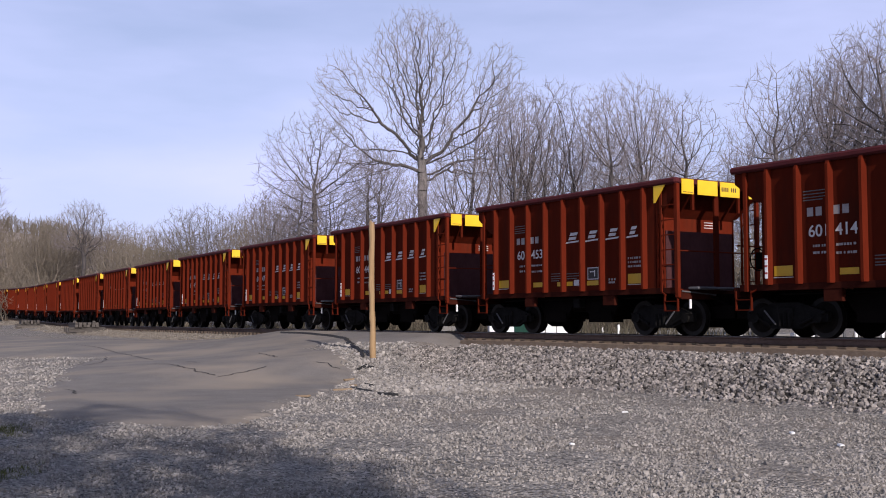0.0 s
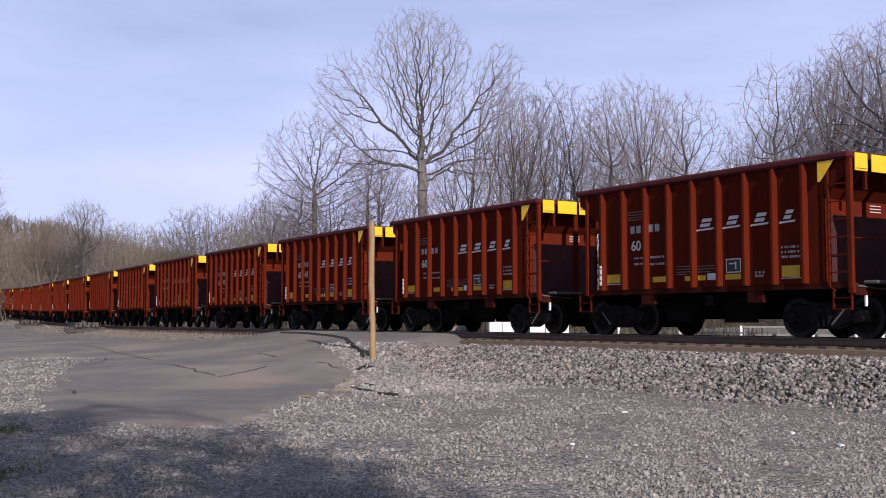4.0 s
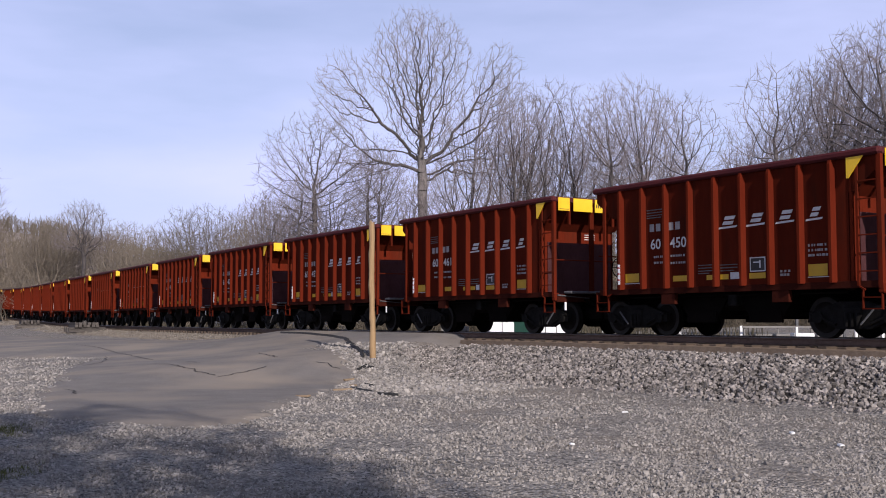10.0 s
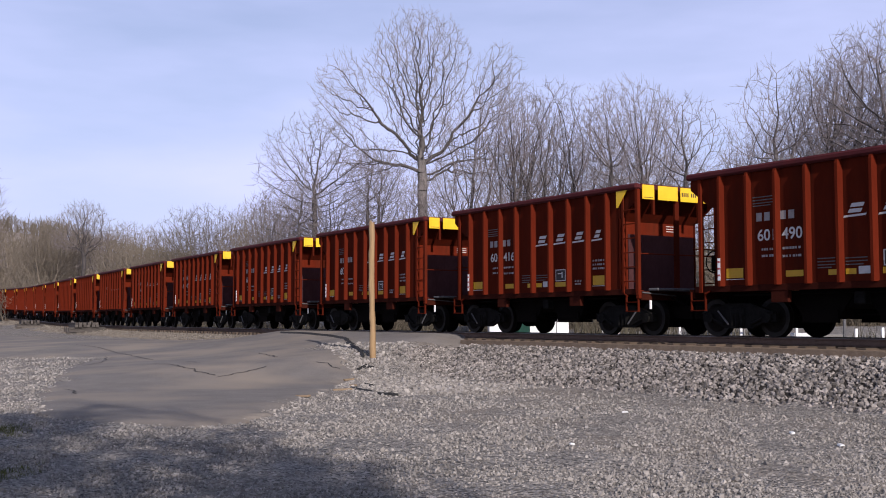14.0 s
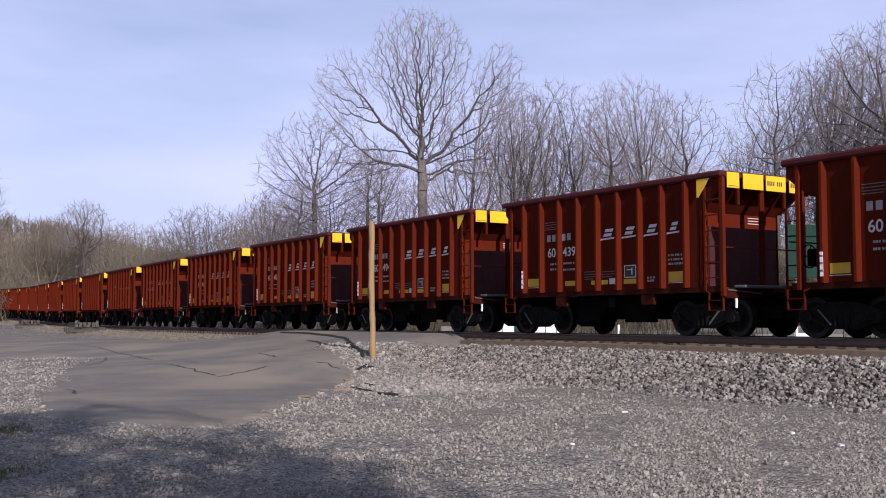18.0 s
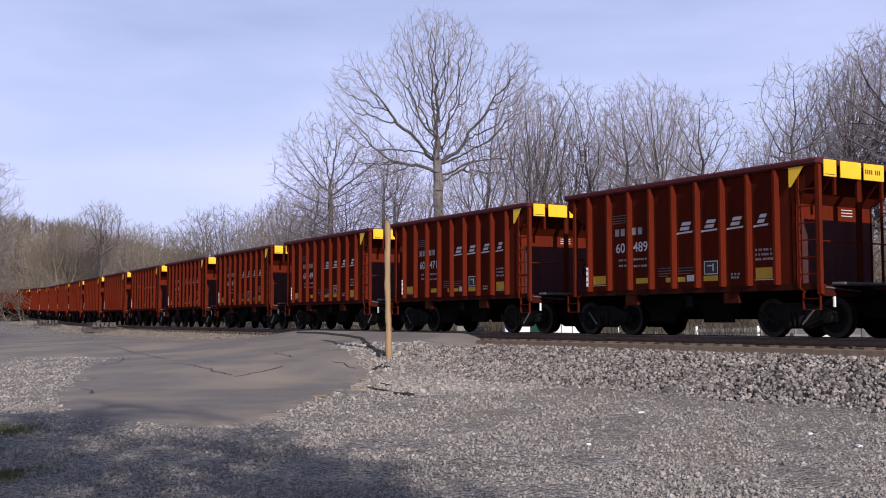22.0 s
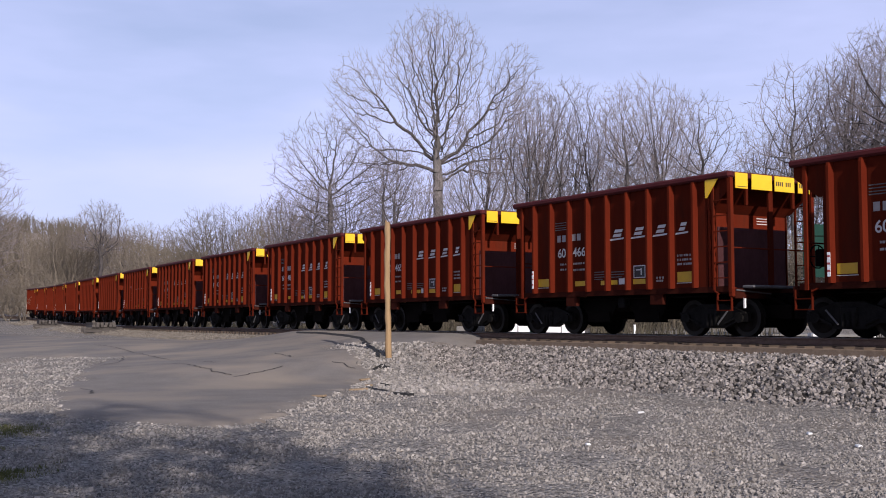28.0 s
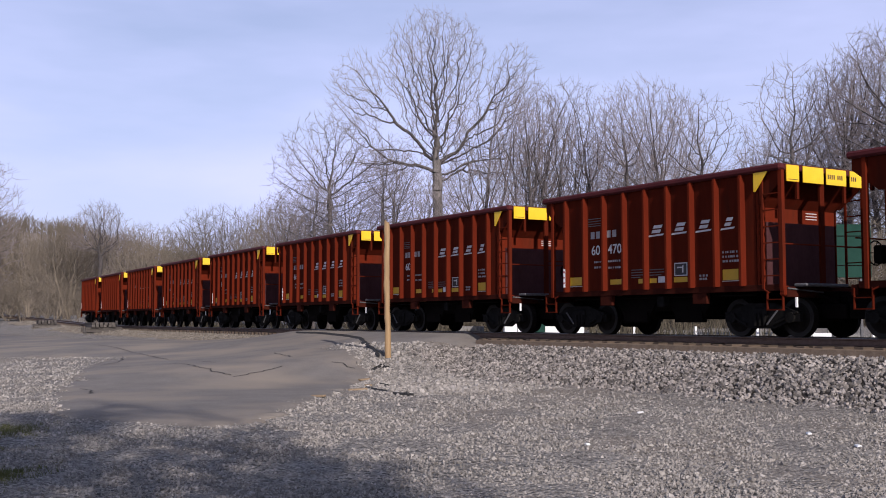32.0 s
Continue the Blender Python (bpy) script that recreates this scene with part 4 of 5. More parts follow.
def build_woods():
    rng = random.Random(11)
    oval = [grown_meshes(40 + i, M_BARK, M_TWIG, lobes=lb, trunk=t, leader=ld, stems=st, fork=fk, points=n, up=0.42, gnarl=0.075, base=rb) for i, (lb, t, ld, st, fk, n, rb) in enumerate((
        (((0, 0, 11.5, 3.0, 3.0, 6.5), (0.8, 0, 15.0, 2.4, 2.4, 4.0)), 4.5, 13.0, 1, 0.0, 2300, 0.19),
        (((-1.2, 0, 11.0, 2.6, 2.8, 6.0), (1.4, 0, 12.0, 2.6, 2.8, 6.5)), 4.0, 10.0, 2, 0.16, 2600, 0.17),
        (((0, 0, 10.5, 3.8, 3.6, 6.8), (-1.5, 0, 13.5, 2.4, 2.4, 4.5)), 3.5, 8.0, 3, 0.2, 2900, 0.16)))]
    fan = [grown_meshes(20 + i, M_BARK, M_TWIG, lobes=lb, trunk=t, leader=ld, stems=st, fork=fk, points=n, up=0.36, gnarl=0.085, base=rb) for i, (lb, t, ld, st, fk, n, rb) in enumerate((
        (((0, 0, 11.0, 5.2, 4.6, 6.5), (-2.4, 0, 9.0, 3.4, 3.2, 4.6), (2.6, 0, 9.0, 3.2, 3.2, 5.0)), 4.0, 9.0, 1, 0.0, 3600, 0.24),
        (((0, 0, 12.5, 4.6, 4.2, 5.6), (-2.8, 0, 12.5, 3.0, 2.6, 2.6), (1.8, 0, 8.5, 3.4, 3.4, 4.0)), 5.0, 12.0, 1, 0.0, 2900, 0.23),
        (((0, 0, 11.0, 5.0, 4.6, 7.0), (2.0, 0, 13.5, 3.4, 3.4, 4.5)), 3.0, 7.0, 3, 0.3, 3600, 0.2)))]
    dense = grown_meshes(31, M_BARK, M_TWIG, lobes=((0, 0, 11.5, 4.4, 4.2, 7.0),), trunk=3.5, leader=9.0, stems=2, fork=0.14, points=5200, kill=0.45, up=0.42, gnarl=0.07, base=0.2)
    small = grown_meshes(33, M_BARK, M_TWIG, lobes=((0, 0, 11.0, 3.6, 3.2, 5.6), (1.6, 0, 8.5, 2.6, 2.6, 3.4)), trunk=4.5, leader=11.0, points=1700, kill=0.6, up=0.3, base=0.2, twigs=0.8)
    # crown of the great sycamore: a round head over two side limbs and a looser skirt
    big = grown_meshes(7, M_PALEBARK, M_TWIG, lobes=((-0.2, 0, 20.8, 4.4, 4.0, 4.6), (-6.2, 0, 18.2, 2.7, 2.6, 3.9), (6.2, 0, 18.6, 2.3, 2.6, 4.2), (0.4, 0, 16.0, 3.4, 3.6, 3.2), (-4.6, 0.5, 13.0, 3.4, 3.0, 1.5), (4.8, -0.5, 13.0, 3.4, 3.0, 1.8)),
                       trunk=8.6, leader=13.5, points=7600, d=0.36, kill=0.5, up=0.32, gnarl=0.22, twig=0.0125, base=0.4)
    x, y = ahead(746, 88)
    plant("bare_sycamore", big, x, y, tall(-6, 88), 0, "tall bare sycamore with pale grey limbs behind the tracks")
    # bearing, level of the top, distance, kind
    kinds = {"o": oval, "f": fan, "d": [dense], "s": [small]}
    row = ((556, 168, 84, "f"), (528, 262, 80, "o"), (498, 300, 92, "f"), (650, 225, 98, "o"), (690, 255, 82, "o"), (806, 240, 80, "f"), (872, 118, 94, "f"), (925, 128, 84, "o"), (962, 122, 88, "o"),
           (1000, 130, 84, "o"), (1084, 135, 80, "o"), (1122, 118, 84, "d"), (1158, 150, 90, "o"), (1214, 150, 78, "s"), (1318, 258, 92, "o"), (1342, 175, 90, "o"), (1380, 88, 72, "s"),
           (1425, 130, 84, "o"), (1468, 110, 76, "o"), (1500, 62, 76, "d"), (1545, 40, 78, "d"), (1575, 18, 70, "f"), (1640, 30, 70, "o"), (1700, 30, 70, "f"))
    for px, top, d, kind in row:
        x, y = ahead(px, d)
        plant("bare_tree", rng.choice(kinds[kind]), x, y, tall(top, d), rng.choice((0, 180)) + rng.uniform(-40, 40), "leafless grey-brown tree in the wood", group="wood behind the tracks", wide=rng.uniform(0.9, 1.12))
    # the depth of the wood
    for i in range(10):
        px = 520 + 1130 * (i + rng.random()) / 10
        d = rng.uniform(98, 135)
        low = np.interp(px, (500, 700, 1180, 1290, 1400, 1650), (330, 250, 215, 300, 210, 140)) + rng.uniform(-20, 60)
        x, y = ahead(px, d)
        plant("bare_tree", rng.choice(oval + fan), x, y, tall(low, d), rng.uniform(0, 360), "leafless grey-brown tree deeper in the wood", group="wood behind the tracks", wide=rng.uniform(1.0, 1.3))
    # lower trees towards the bend, further off
    low_trees = [grown_meshes(50 + i, M_BRUSH, M_BRUSH, lobes=lb, trunk=2.0, leader=ld, stems=st, fork=0.3, points=n, up=0.25, twig=0.014, base=0.2, kill=0.5) for i, (lb, ld, st, n) in enumerate((
        (((0, 0, 7.5, 4.6, 4.0, 5.5),), 5.0, 3, 2800), (((-1.4, 0, 7.0, 3.6, 3.4, 5.0), (1.8, 0, 8.5, 3.0, 3.0, 5.0)), 6.0, 2, 2800)))]
    lone = grown_meshes(58, M_BARK, M_TWIG, lobes=((0, 0, 13.6, 2.6, 2.6, 2.6), (-1.6, 0, 11.0, 2.2, 2.0, 1.7), (1.9, 0, 10.8, 2.0, 2.0, 1.5)), trunk=7.0, leader=9.0, points=2600, up=0.5, twig=0.014, kill=0.42, gnarl=0.22, base=0.22)
    for px, top, d, thin in ((485, 345, 112, 0), (450, 350, 118, 0), (420, 385, 122, 1), (395, 360, 128, 1), (365, 352, 132, 0), (335, 362, 138, 0), (300, 395, 145, 0), (265, 398, 150, 0), (235, 388, 156, 0), (210, 395, 165, 0),
                             (185, 372, 172, 1), (112, 372, 176, 0), (92, 378, 168, 0), (85, 385, 175, 0), (55, 402, 180, 0), (20, 408, 185, 0), (-15, 405, 190, 0), (-50, 402, 185, 0), (500, 320, 104, 0)):
        x, y = ahead(px, d)
        plant("bare_tree", rng.choice(oval if thin else low_trees), x, y, tall(top, d), rng.uniform(0, 360), "leafless brownish tree beside the bend", group="trees by the bend", wide=rng.uniform(1.0, 1.3))
    x, y = ahead(146, 160)
    plant("bare_tree", lone, x, y, tall(348, 160), 0, "tall leafless tree with a high clumped crown by the bend", group="trees by the bend", wide=1.2)
    # one that leans in from the side, and unseen ones added behind the camera to shade the lot
    plant("bare_tree", fan[0], *ahead(-128, 62), 12.5, 70, "leafless tree with low spreading branches beside the lot", wide=1.25)
    shady = tree_meshes(90, M_BARK, M_TWIG, trunk_h=3.0, trunk_r=0.2, centre=(0, 0, 6.2), radii=(3.6, 3.6, 3.8), limbs=19, counts=(10, 8, 4), spread=58, twig_r=0.021)
    for x, y, h in ((3.2, -18.3, 18.4), (-2.3, -18.9, 18.7), (-8.3, -18.0, 18.4), (-14.5, -18.6, 18.6), (0.2, -23.0, 19.8), (-5.8, -23.6, 20.2), (-12.4, -22.7, 20.2), (-20.0, -20.0, 19.0)):
        plant("bare_tree", shady, x, y, h, 20 * (x + 3.6) + 9 * y, "unseen leafless tree added behind the lot to cast shade", group="trees behind the lot", wide=1.15)


build_woods()


def build_brush():
    rng = random.Random(21)
    kinds = [tree_meshes(60 + i, M_BRUSH, M_BRUSH, trunk_h=0.3, trunk_r=0.035, centre=(0, 0, 2.1), radii=(1.9, 1.9, 1.9), limbs=8, counts=(6, 5), spread=45, wig=0.13, twig_r=0.006, stems=6, lean=0.55) for i in range(3)]
    for i in range(84):
        px = -60 + 1700 * (i % 58 + rng.random()) / 58 if i < 58 else 700 + 900 * (i - 58 + rng.random()) / 26
        d = np.interp(px, (-60, 100, 400, 700, 1600), (150, 140, 112, 82, 62)) * rng.uniform(0.96, 1.1)
        h = np.interp(px, (-60, 60, 200, 500, 1600), (8.0, 7.5, 6.2, 6.0, 5.6)) * rng.uniform(0.75, 1.15)
        x, y = ahead(px, d)
        plant("bare_shrub", rng.choice(kinds), x, y, float(h), rng.uniform(0, 360), "tangled dry brown shrub at the edge of the wood", "shrub", "brush behind the tracks", rng.uniform(1.2, 1.8))


build_brush()


def build_thicket():
    """Close undergrowth under the wood: leaning stems, thick below and thinning upwards."""
    rng = random.Random(51)
    pieces = []
    for i in range(5200):
        px, d = rng.uniform(640, 1680), rng.uniform(60, 76)
        if px < 1030:
            d += 8
        x, y = ahead(px, d)
        h = rng.uniform(0.8, 3.6) * (0.75 + 0.3 * noise.noise(Vector((px * 0.012, d * 0.2, 0))))
        base = Vector((x, y, -0.9))
        mid = base + Vector((rng.gauss(0, 0.25), rng.gauss(0, 0.25), h * 0.55))
        tip = mid + Vector((rng.gauss(0, 0.45), rng.gauss(0, 0.45), h * 0.45))
        pieces += [(base, mid, 0.035, 0.024, 0), (mid, tip, 0.024, 0.008, 0)]
        for k in range(3):
            p = mid.lerp(tip, rng.random())
            pieces.append((p, p + Vector((rng.gauss(0, 0.5), rng.gauss(0, 0.5), rng.uniform(0.1, 0.7))), 0.012, 0.006, 0))
    tagged(new("undergrowth", branch_mesh("undergrowth", [(pieces, M_THICKET, 3)])), "close brown undergrowth beneath the bare wood", "undergrowth", kind="stuff")


build_thicket()


def build_hill():
    n, m = 120, 24
    vs, fs = [], []

    def high(az, t):
        a = math.degrees(az)
        top = np.interp(a, (-75, -24, -19, -13, -5, 75), (52, 37.5, 34, 22, 14, 14)) + 2.0 * noise.noise(Vector((az * 14, 0.3, 0)))
        return -2 + top * float(step(0, 0.85, t)) + 1.5 * noise.noise(Vector((az * 40, t * 9, 1)))

    for i in range(n + 1):
        az = radians(-75 + 150 * i / n)
        for j in range(m + 1):
            d = 215 + 12 * j
            vs.append((d * math.sin(az), d * math.cos(az), high(az, j / m)))
    for i in range(n):
        for j in range(m):
            a = i * (m + 1) + j
            fs.append((a, a + m + 1, a + m + 2, a + 1))
    tagged(new("hill", arrays("hill", vs, fs, M_HILL, True)), "brown wooded hillside in the distance", "hill", kind="structure")
    # its trees: thin upright sprays
    rng = random.Random(31)
    pieces = []
    for i in range(2600):
        az, t = radians(rng.uniform(-34, 6) if i % 3 else rng.uniform(-26, -12)), rng.uniform(0.02, 1.0)
        d = 215 + 288 * t
        base = Vector((d * math.sin(az), d * math.cos(az), high(az, t) - 0.5))
        h = rng.uniform(5, 9)
        pieces.append((base, base + Vector((rng.gauss(0, 0.4), 0, h * 0.8)), 0.16, 0.07, 0))
        for k in range(9):
            p = base + Vector((0, 0, h * rng.uniform(0.25, 0.75)))
            pieces.append((p, p + Vector((rng.gauss(0, 1.3), rng.gauss(0, 1.3), h * rng.uniform(0.2, 0.42))), 0.09, 0.03, 1))
    far = new("far_wood", branch_mesh("far_wood", [(pieces, M_BRUSH, 3)]))
    tagged(far, "bare brown-grey woods covering the far hillside", "woods", kind="stuff")


build_hill()


# ---------------------------------------------------------------- the post by the crossing
def build_post():
    x, y = -2.16, 33.5
    z = float(ground_z(x, y)[0])
    rng = random.Random(3)
    bm = bmesh.new()
    rings = []
    for i in range(19):
        t = i / 18
        r = 0.096 - 0.012 * t + rng.uniform(-0.011, 0.009)
        cx, cy = 0.012 * math.sin(t * 8) + 0.006 * math.sin(t * 31) - 0.045 * t, 0.02 * math.cos(t * 5)
        rings.append([bm.verts.new((cx + r * math.cos(a * math.pi / 5) * rng.uniform(0.94, 1.05), cy + r * math.sin(a * math.pi / 5), -0.25 + 4.42 * t + (0.06 * math.cos(a) if i == 18 else 0))) for a in range(10)])
    for a, b in zip(rings, rings[1:]):
        for k in range(10):
            bm.faces.new((a[k], a[(k + 1) % 10], b[(k + 1) % 10], b[k]))
    bm.faces.new(rings[-1])
    ob = new("wooden_post", mesh_of("wooden_post", bm, M_POLE, True))
    ob.location = (x, y, z)
    tagged(ob, "bare weathered wooden post standing in rubble by the crossing", "post")


build_post()


# ---------------------------------------------------------------- things beyond the track
def block(kind, x0, x1, y0, y1, z0, z1, material, label, category, bevel=0.02, turn=0.0):
    """A plain box-shaped thing standing at the middle of its base."""
    cx, cy = (x0 + x1) / 2, (y0 + y1) / 2
    ob = tagged(new(kind), label, category)
    ob.matrix_basis = pose(cx, cy, z0, 0, 0, turn)
    part("body", box(x0 - cx, x1 - cx, y0 - cy, y1 - cy, 0, z1 - z0, bevel), material, ob)
    return ob


def build_beyond():
    # low white shed with a green door
    a, b = ahead(866, 60)[0], ahead(1006, 60)[0]
    shed = tagged(new("shed"), "low white sheet-metal shed with a green door", "shed")
    g = float(ground_z((a + b) / 2, 61)[0])
    shed.matrix_basis = pose((a + b) / 2, 60, g)
    w = (b - a) / 2
    part("wall", box(-w, w, 0, 2.4, -0.4, 2.2, 0.01), M_PALE, shed)
    part("roof", prism(((-w - 0.2, 2.2), (w + 0.2, 2.2), (w + 0.2, 2.3), (-w - 0.2, 2.5)), "y", -0.2, 2.6), M_HOSE, shed)
    part("door", box(-0.82, 0.05, -0.04, -0.005, -0.3, 1.8, 0.01), M_GREEN, shed, "green door")
    for x in (-w + 0.7, 0.9, 1.5):
        part("batten", box(x - 0.02, x + 0.02, -0.02, -0.004, -0.3, 2.2), M_HOSE, shed)
    # white marker posts along the lane
    for px, d, top in ((1066, 50, 580), (1094, 50, 575), (1202, 46, 578), (1310, 42, 577), (1408, 40, 579), (1513, 38, 582), (1560, 37, 580)):
        x, y = ahead(px, d)
        gz = float(ground_z(x, y)[0])
        h = 0.385 - (top - 568) / FOCAL * d - gz
        ob = tagged(new("marker_post", mesh_of("marker_post", box(-0.045, 0.045, -0.045, 0.045, -0.25, h, 0.01), M_REFLECT)), "short white marker post beside a lane", "post", "marker posts")
        ob.location = (x, y, gz)
    # pale low walls and slabs lying behind the line
    for px0, px1, d, top, mat, label, kind in ((1372, 1402, 41, 591, M_CONC, "pale concrete block behind the line", "concrete_block"),
                                               (1404, 1440, 40, 590, M_PALE, "white slab leaning behind the line", "white_slab"), (1335, 1370, 44, 591, M_CONC, "pale concrete block behind the line", "concrete_block"),
                                               (1445, 1490, 40, 592, M_CONC, "pale concrete block behind the line", "concrete_block"), (780, 830, 66, 578, M_CONC, "pale concrete wall behind the line", "low_wall")):
        x0, x1 = ahead(px0, d)[0], ahead(px1, d)[0]
        gz = float(ground_z((x0 + x1) / 2, d)[0])
        block(kind, x0, x1, d, d + 0.5, gz - 0.1, 0.385 - (top - 568) / FOCAL * d, mat, label, "block")
    # low white rail along the lane
    x0, x1 = ahead(1312, 41.5)[0], ahead(1440, 41.5)[0]
    gz = float(ground_z((x0 + x1) / 2, 41.5)[0])
    fence = tagged(new("low_rail"), "low grey rail on short legs beside a lane", "rail fence")
    fence.matrix_basis = pose(x0, 41.5, gz)
    top = 0.385 - (577.5 - 568) / FOCAL * 41.5 - gz
    part("bar", box(0, x1 - x0, -0.03, 0.03, top - 0.07, top, 0.006), M_CONC, fence)
    for x in (0.1, (x1 - x0) / 2, x1 - x0 - 0.1):
        part("leg", box(x - 0.03, x + 0.03, 0.031, 0.09, -0.2, top - 0.01, 0.004), M_CONC, fence)
    # green roadside board on two legs
    d = 46.0
    x0, x1 = ahead(1392, d)[0], ahead(1512, d)[0]
    gz = float(ground_z((x0 + x1) / 2, d)[0])
    board = tagged(new("green_board"), "large dull green board on two steel legs beyond the tracks", "sign board")
    board.matrix_basis = pose((x0 + x1) / 2, d, gz)
    w, zb, zt = (x1 - x0) / 2, 0.385 + (568 - 492) / FOCAL * d - gz, 0.385 + (568 - 398) / FOCAL * d - gz
    part("panel", box(-w, w, -0.03, 0.03, zb, zt, 0.01), M_GREEN, board)
    for z in (zb + 0.5, zt - 0.5):
        part("seam", box(-w, w, -0.036, -0.031, z - 0.02, z + 0.02), M_UNDER, board)
    for x in (-w * 0.7, w * 0.7):
        part("leg", box(x - 0.05, x + 0.05, 0.031, 0.13, -0.2, zt - 0.1), M_HOSE, board)


build_beyond()


# ---------------------------------------------------------------- sleeper stacks beside the bend
def build_stacks():
    rng = random.Random(41)
    long = mesh_of("sleeper", box(-1.3, 1.3, -0.115, 0.115, 0, 0.18, 0.012), M_OLDTIE)
    for s, u in ((-86, 2.9), (-52, 2.7)):
        p = on_line(s, u)
        st = tagged(new("sleeper_stack"), "low stack of greyed old wooden sleepers beside the track", "sleeper stack", "sleeper stacks")
        gz = float(ground_z(p.x, p.y)[0])
        st.matrix_basis = pose(p.x, p.y, gz, 0, 0, math.degrees(heading(s)))
        for x in (-1.0, 0.0, 1.0):
            for z in (0.0, 0.18):
                part("sleeper", long, None, st, at=pose(x, 0, z, 0, 0, 90 + rng.uniform(-3, 3)))
        for i in range(6):
            for z in (0.36, 0.54):
                part("sleeper", long, None, st, at=pose(rng.uniform(-0.08, 0.08), -0.8 + i * 0.3, z, 0, 0, rng.uniform(-2, 2)))


build_stacks()


# ---------------------------------------------------------------- litter round the crossing
def ribbon(name, points, width, thick, material, seed, wobble=0.03, lift=0.0):
    """A strip lying on the ground along points of the plan."""
    rng = np.random.RandomState(seed)
    p = resample(points, max(8, int(len(points) * 7)))
    p = p + np.convolve(rng.normal(0, wobble, len(p) + 4), np.ones(3) / 3, "same")[2:-2, None] * np.array([[1.0, 0.6]])
    t = np.gradient(p, axis=0)
    t /= np.linalg.norm(t, axis=1)[:, None] + 1e-9
    nrm = np.stack([-t[:, 1], t[:, 0]], 1)
    w = width * rng.uniform(0.6, 1.2, len(p))[:, None] / 2
    w[0] *= 0.2
    w[-1] *= 0.2
    a, b = p + nrm * w, p - nrm * w
    za, zb = ground_z(a[:, 0], a[:, 1]) + lift, ground_z(b[:, 0], b[:, 1]) + lift
    vs = np.concatenate([np.column_stack([a, za]), np.column_stack([p, (za + zb) / 2 + thick]), np.column_stack([b, zb])])
    n = len(p)
    fs = [(i, i + 1, n + i + 1, n + i) for i in range(n - 1)] + [(n + i, n + i + 1, 2 * n + i + 1, 2 * n + i) for i in range(n - 1)]
    return arrays(name, vs.tolist(), fs, material, True)


def build_litter():
    tagged(new("rubber_strip", ribbon("rubber_strip", ((-6.91, 46.6), (-5.49, 44.2), (-4.4, 41.7), (-3.5, 39.4), (-3.1, 37.0), (-2.71, 34.6), (-2.42, 33.3)), 0.18, 0.06, M_BLACK_STRIPS, 1, 0.03, 0.05)),
           "black rubber strip torn from the crossing lying on rubble", "rubber strip")
    # black strips laid in the gravel for the shadows of the rubble
    for i, pts in enumerate((((-2.5, 31.9), (-2.3, 32.5), (-2.05, 32.3)), ((-2.3, 28.0), (-1.98, 27.0), (-1.72, 26.4)), ((-1.5, 25.7), (-1.3, 25.4), (-1.05, 25.2)), ((-1.25, 25.9), (-1.2, 25.3)), ((-2.1, 29.3), (-1.85, 28.6)))):
        tagged(new("tar_scrap", ribbon("tar_scrap", pts, 0.13, 0.06, M_BLACK_STRIPS, 10 + i, 0.05, 0.02)), "black strip standing in for shade among the rubble", "scrap", "tar scraps")
    for x, y, turn, ln in ((-3.2, 24.9, -30, 0.52), (-2.5, 27.3, 10, 0.6), (-2.6, 30.6, 40, 0.5), (-2.35, 28.9, -20, 0.35)):
        ob = new("wood_offcut", mesh_of("wood_offcut", box(-ln * 0.4, ln * 0.4, -0.06, 0.06, 0, 0.045, 0.01), M_OFFCUT))
        ob.matrix_basis = pose(x, y, float(ground_z(x, y)[0]) + 0.015, 4, -3, turn)
        tagged(ob, "weathered brown piece of timber lying in gravel", "timber", "timber offcuts")
    road_cracks = (((-9.0, 34.0), (-8.4, 33.5), (-7.4, 31.5), (-6.9, 30.8), (-6.2, 30.1)), ((-8.0, 34.3), (-7.45, 33.6)), ((-6.2, 29.8), (-5.5, 31.0), (-5.1, 31.8)), ((-9.2, 26.9), (-8.4, 25.2)),
                   ((-16.5, 49.5), (-13.4, 44.4), (-9.7, 36.6)), ((-3.7, 32.6), (-3.0, 31.8)), ((-6.2, 36.5), (-5.6, 35.4), (-5.2, 34.0)), ((-12.5, 40.5), (-11.6, 37.5), (-11.4, 35.0)))
    road = bpy.data.objects["road"]
    for i, pts in enumerate(road_cracks):
        part("crack", ribbon("crack", pts, 0.038, 0.004, M_BLACK_STRIPS, 30 + i, 0.09, 0.062), None, road, "dark open crack in the asphalt")
    for x, y in ((5.34, 16.8), (1.8, 15.35), (5.5, 15.2), (3.4, 20.5)):
        ob = new("pale_stone", mesh_of("pale_stone", box(-0.06, 0.06, -0.035, 0.035, 0, 0.035, 0.012), M_PALE))
        ob.matrix_basis = pose(x, y, float(ground_z(x, y)[0]) + 0.01, 8, 5, x * 50)
        tagged(ob, "flat white stone lying in grey gravel", "stone", "white stones")


build_litter()


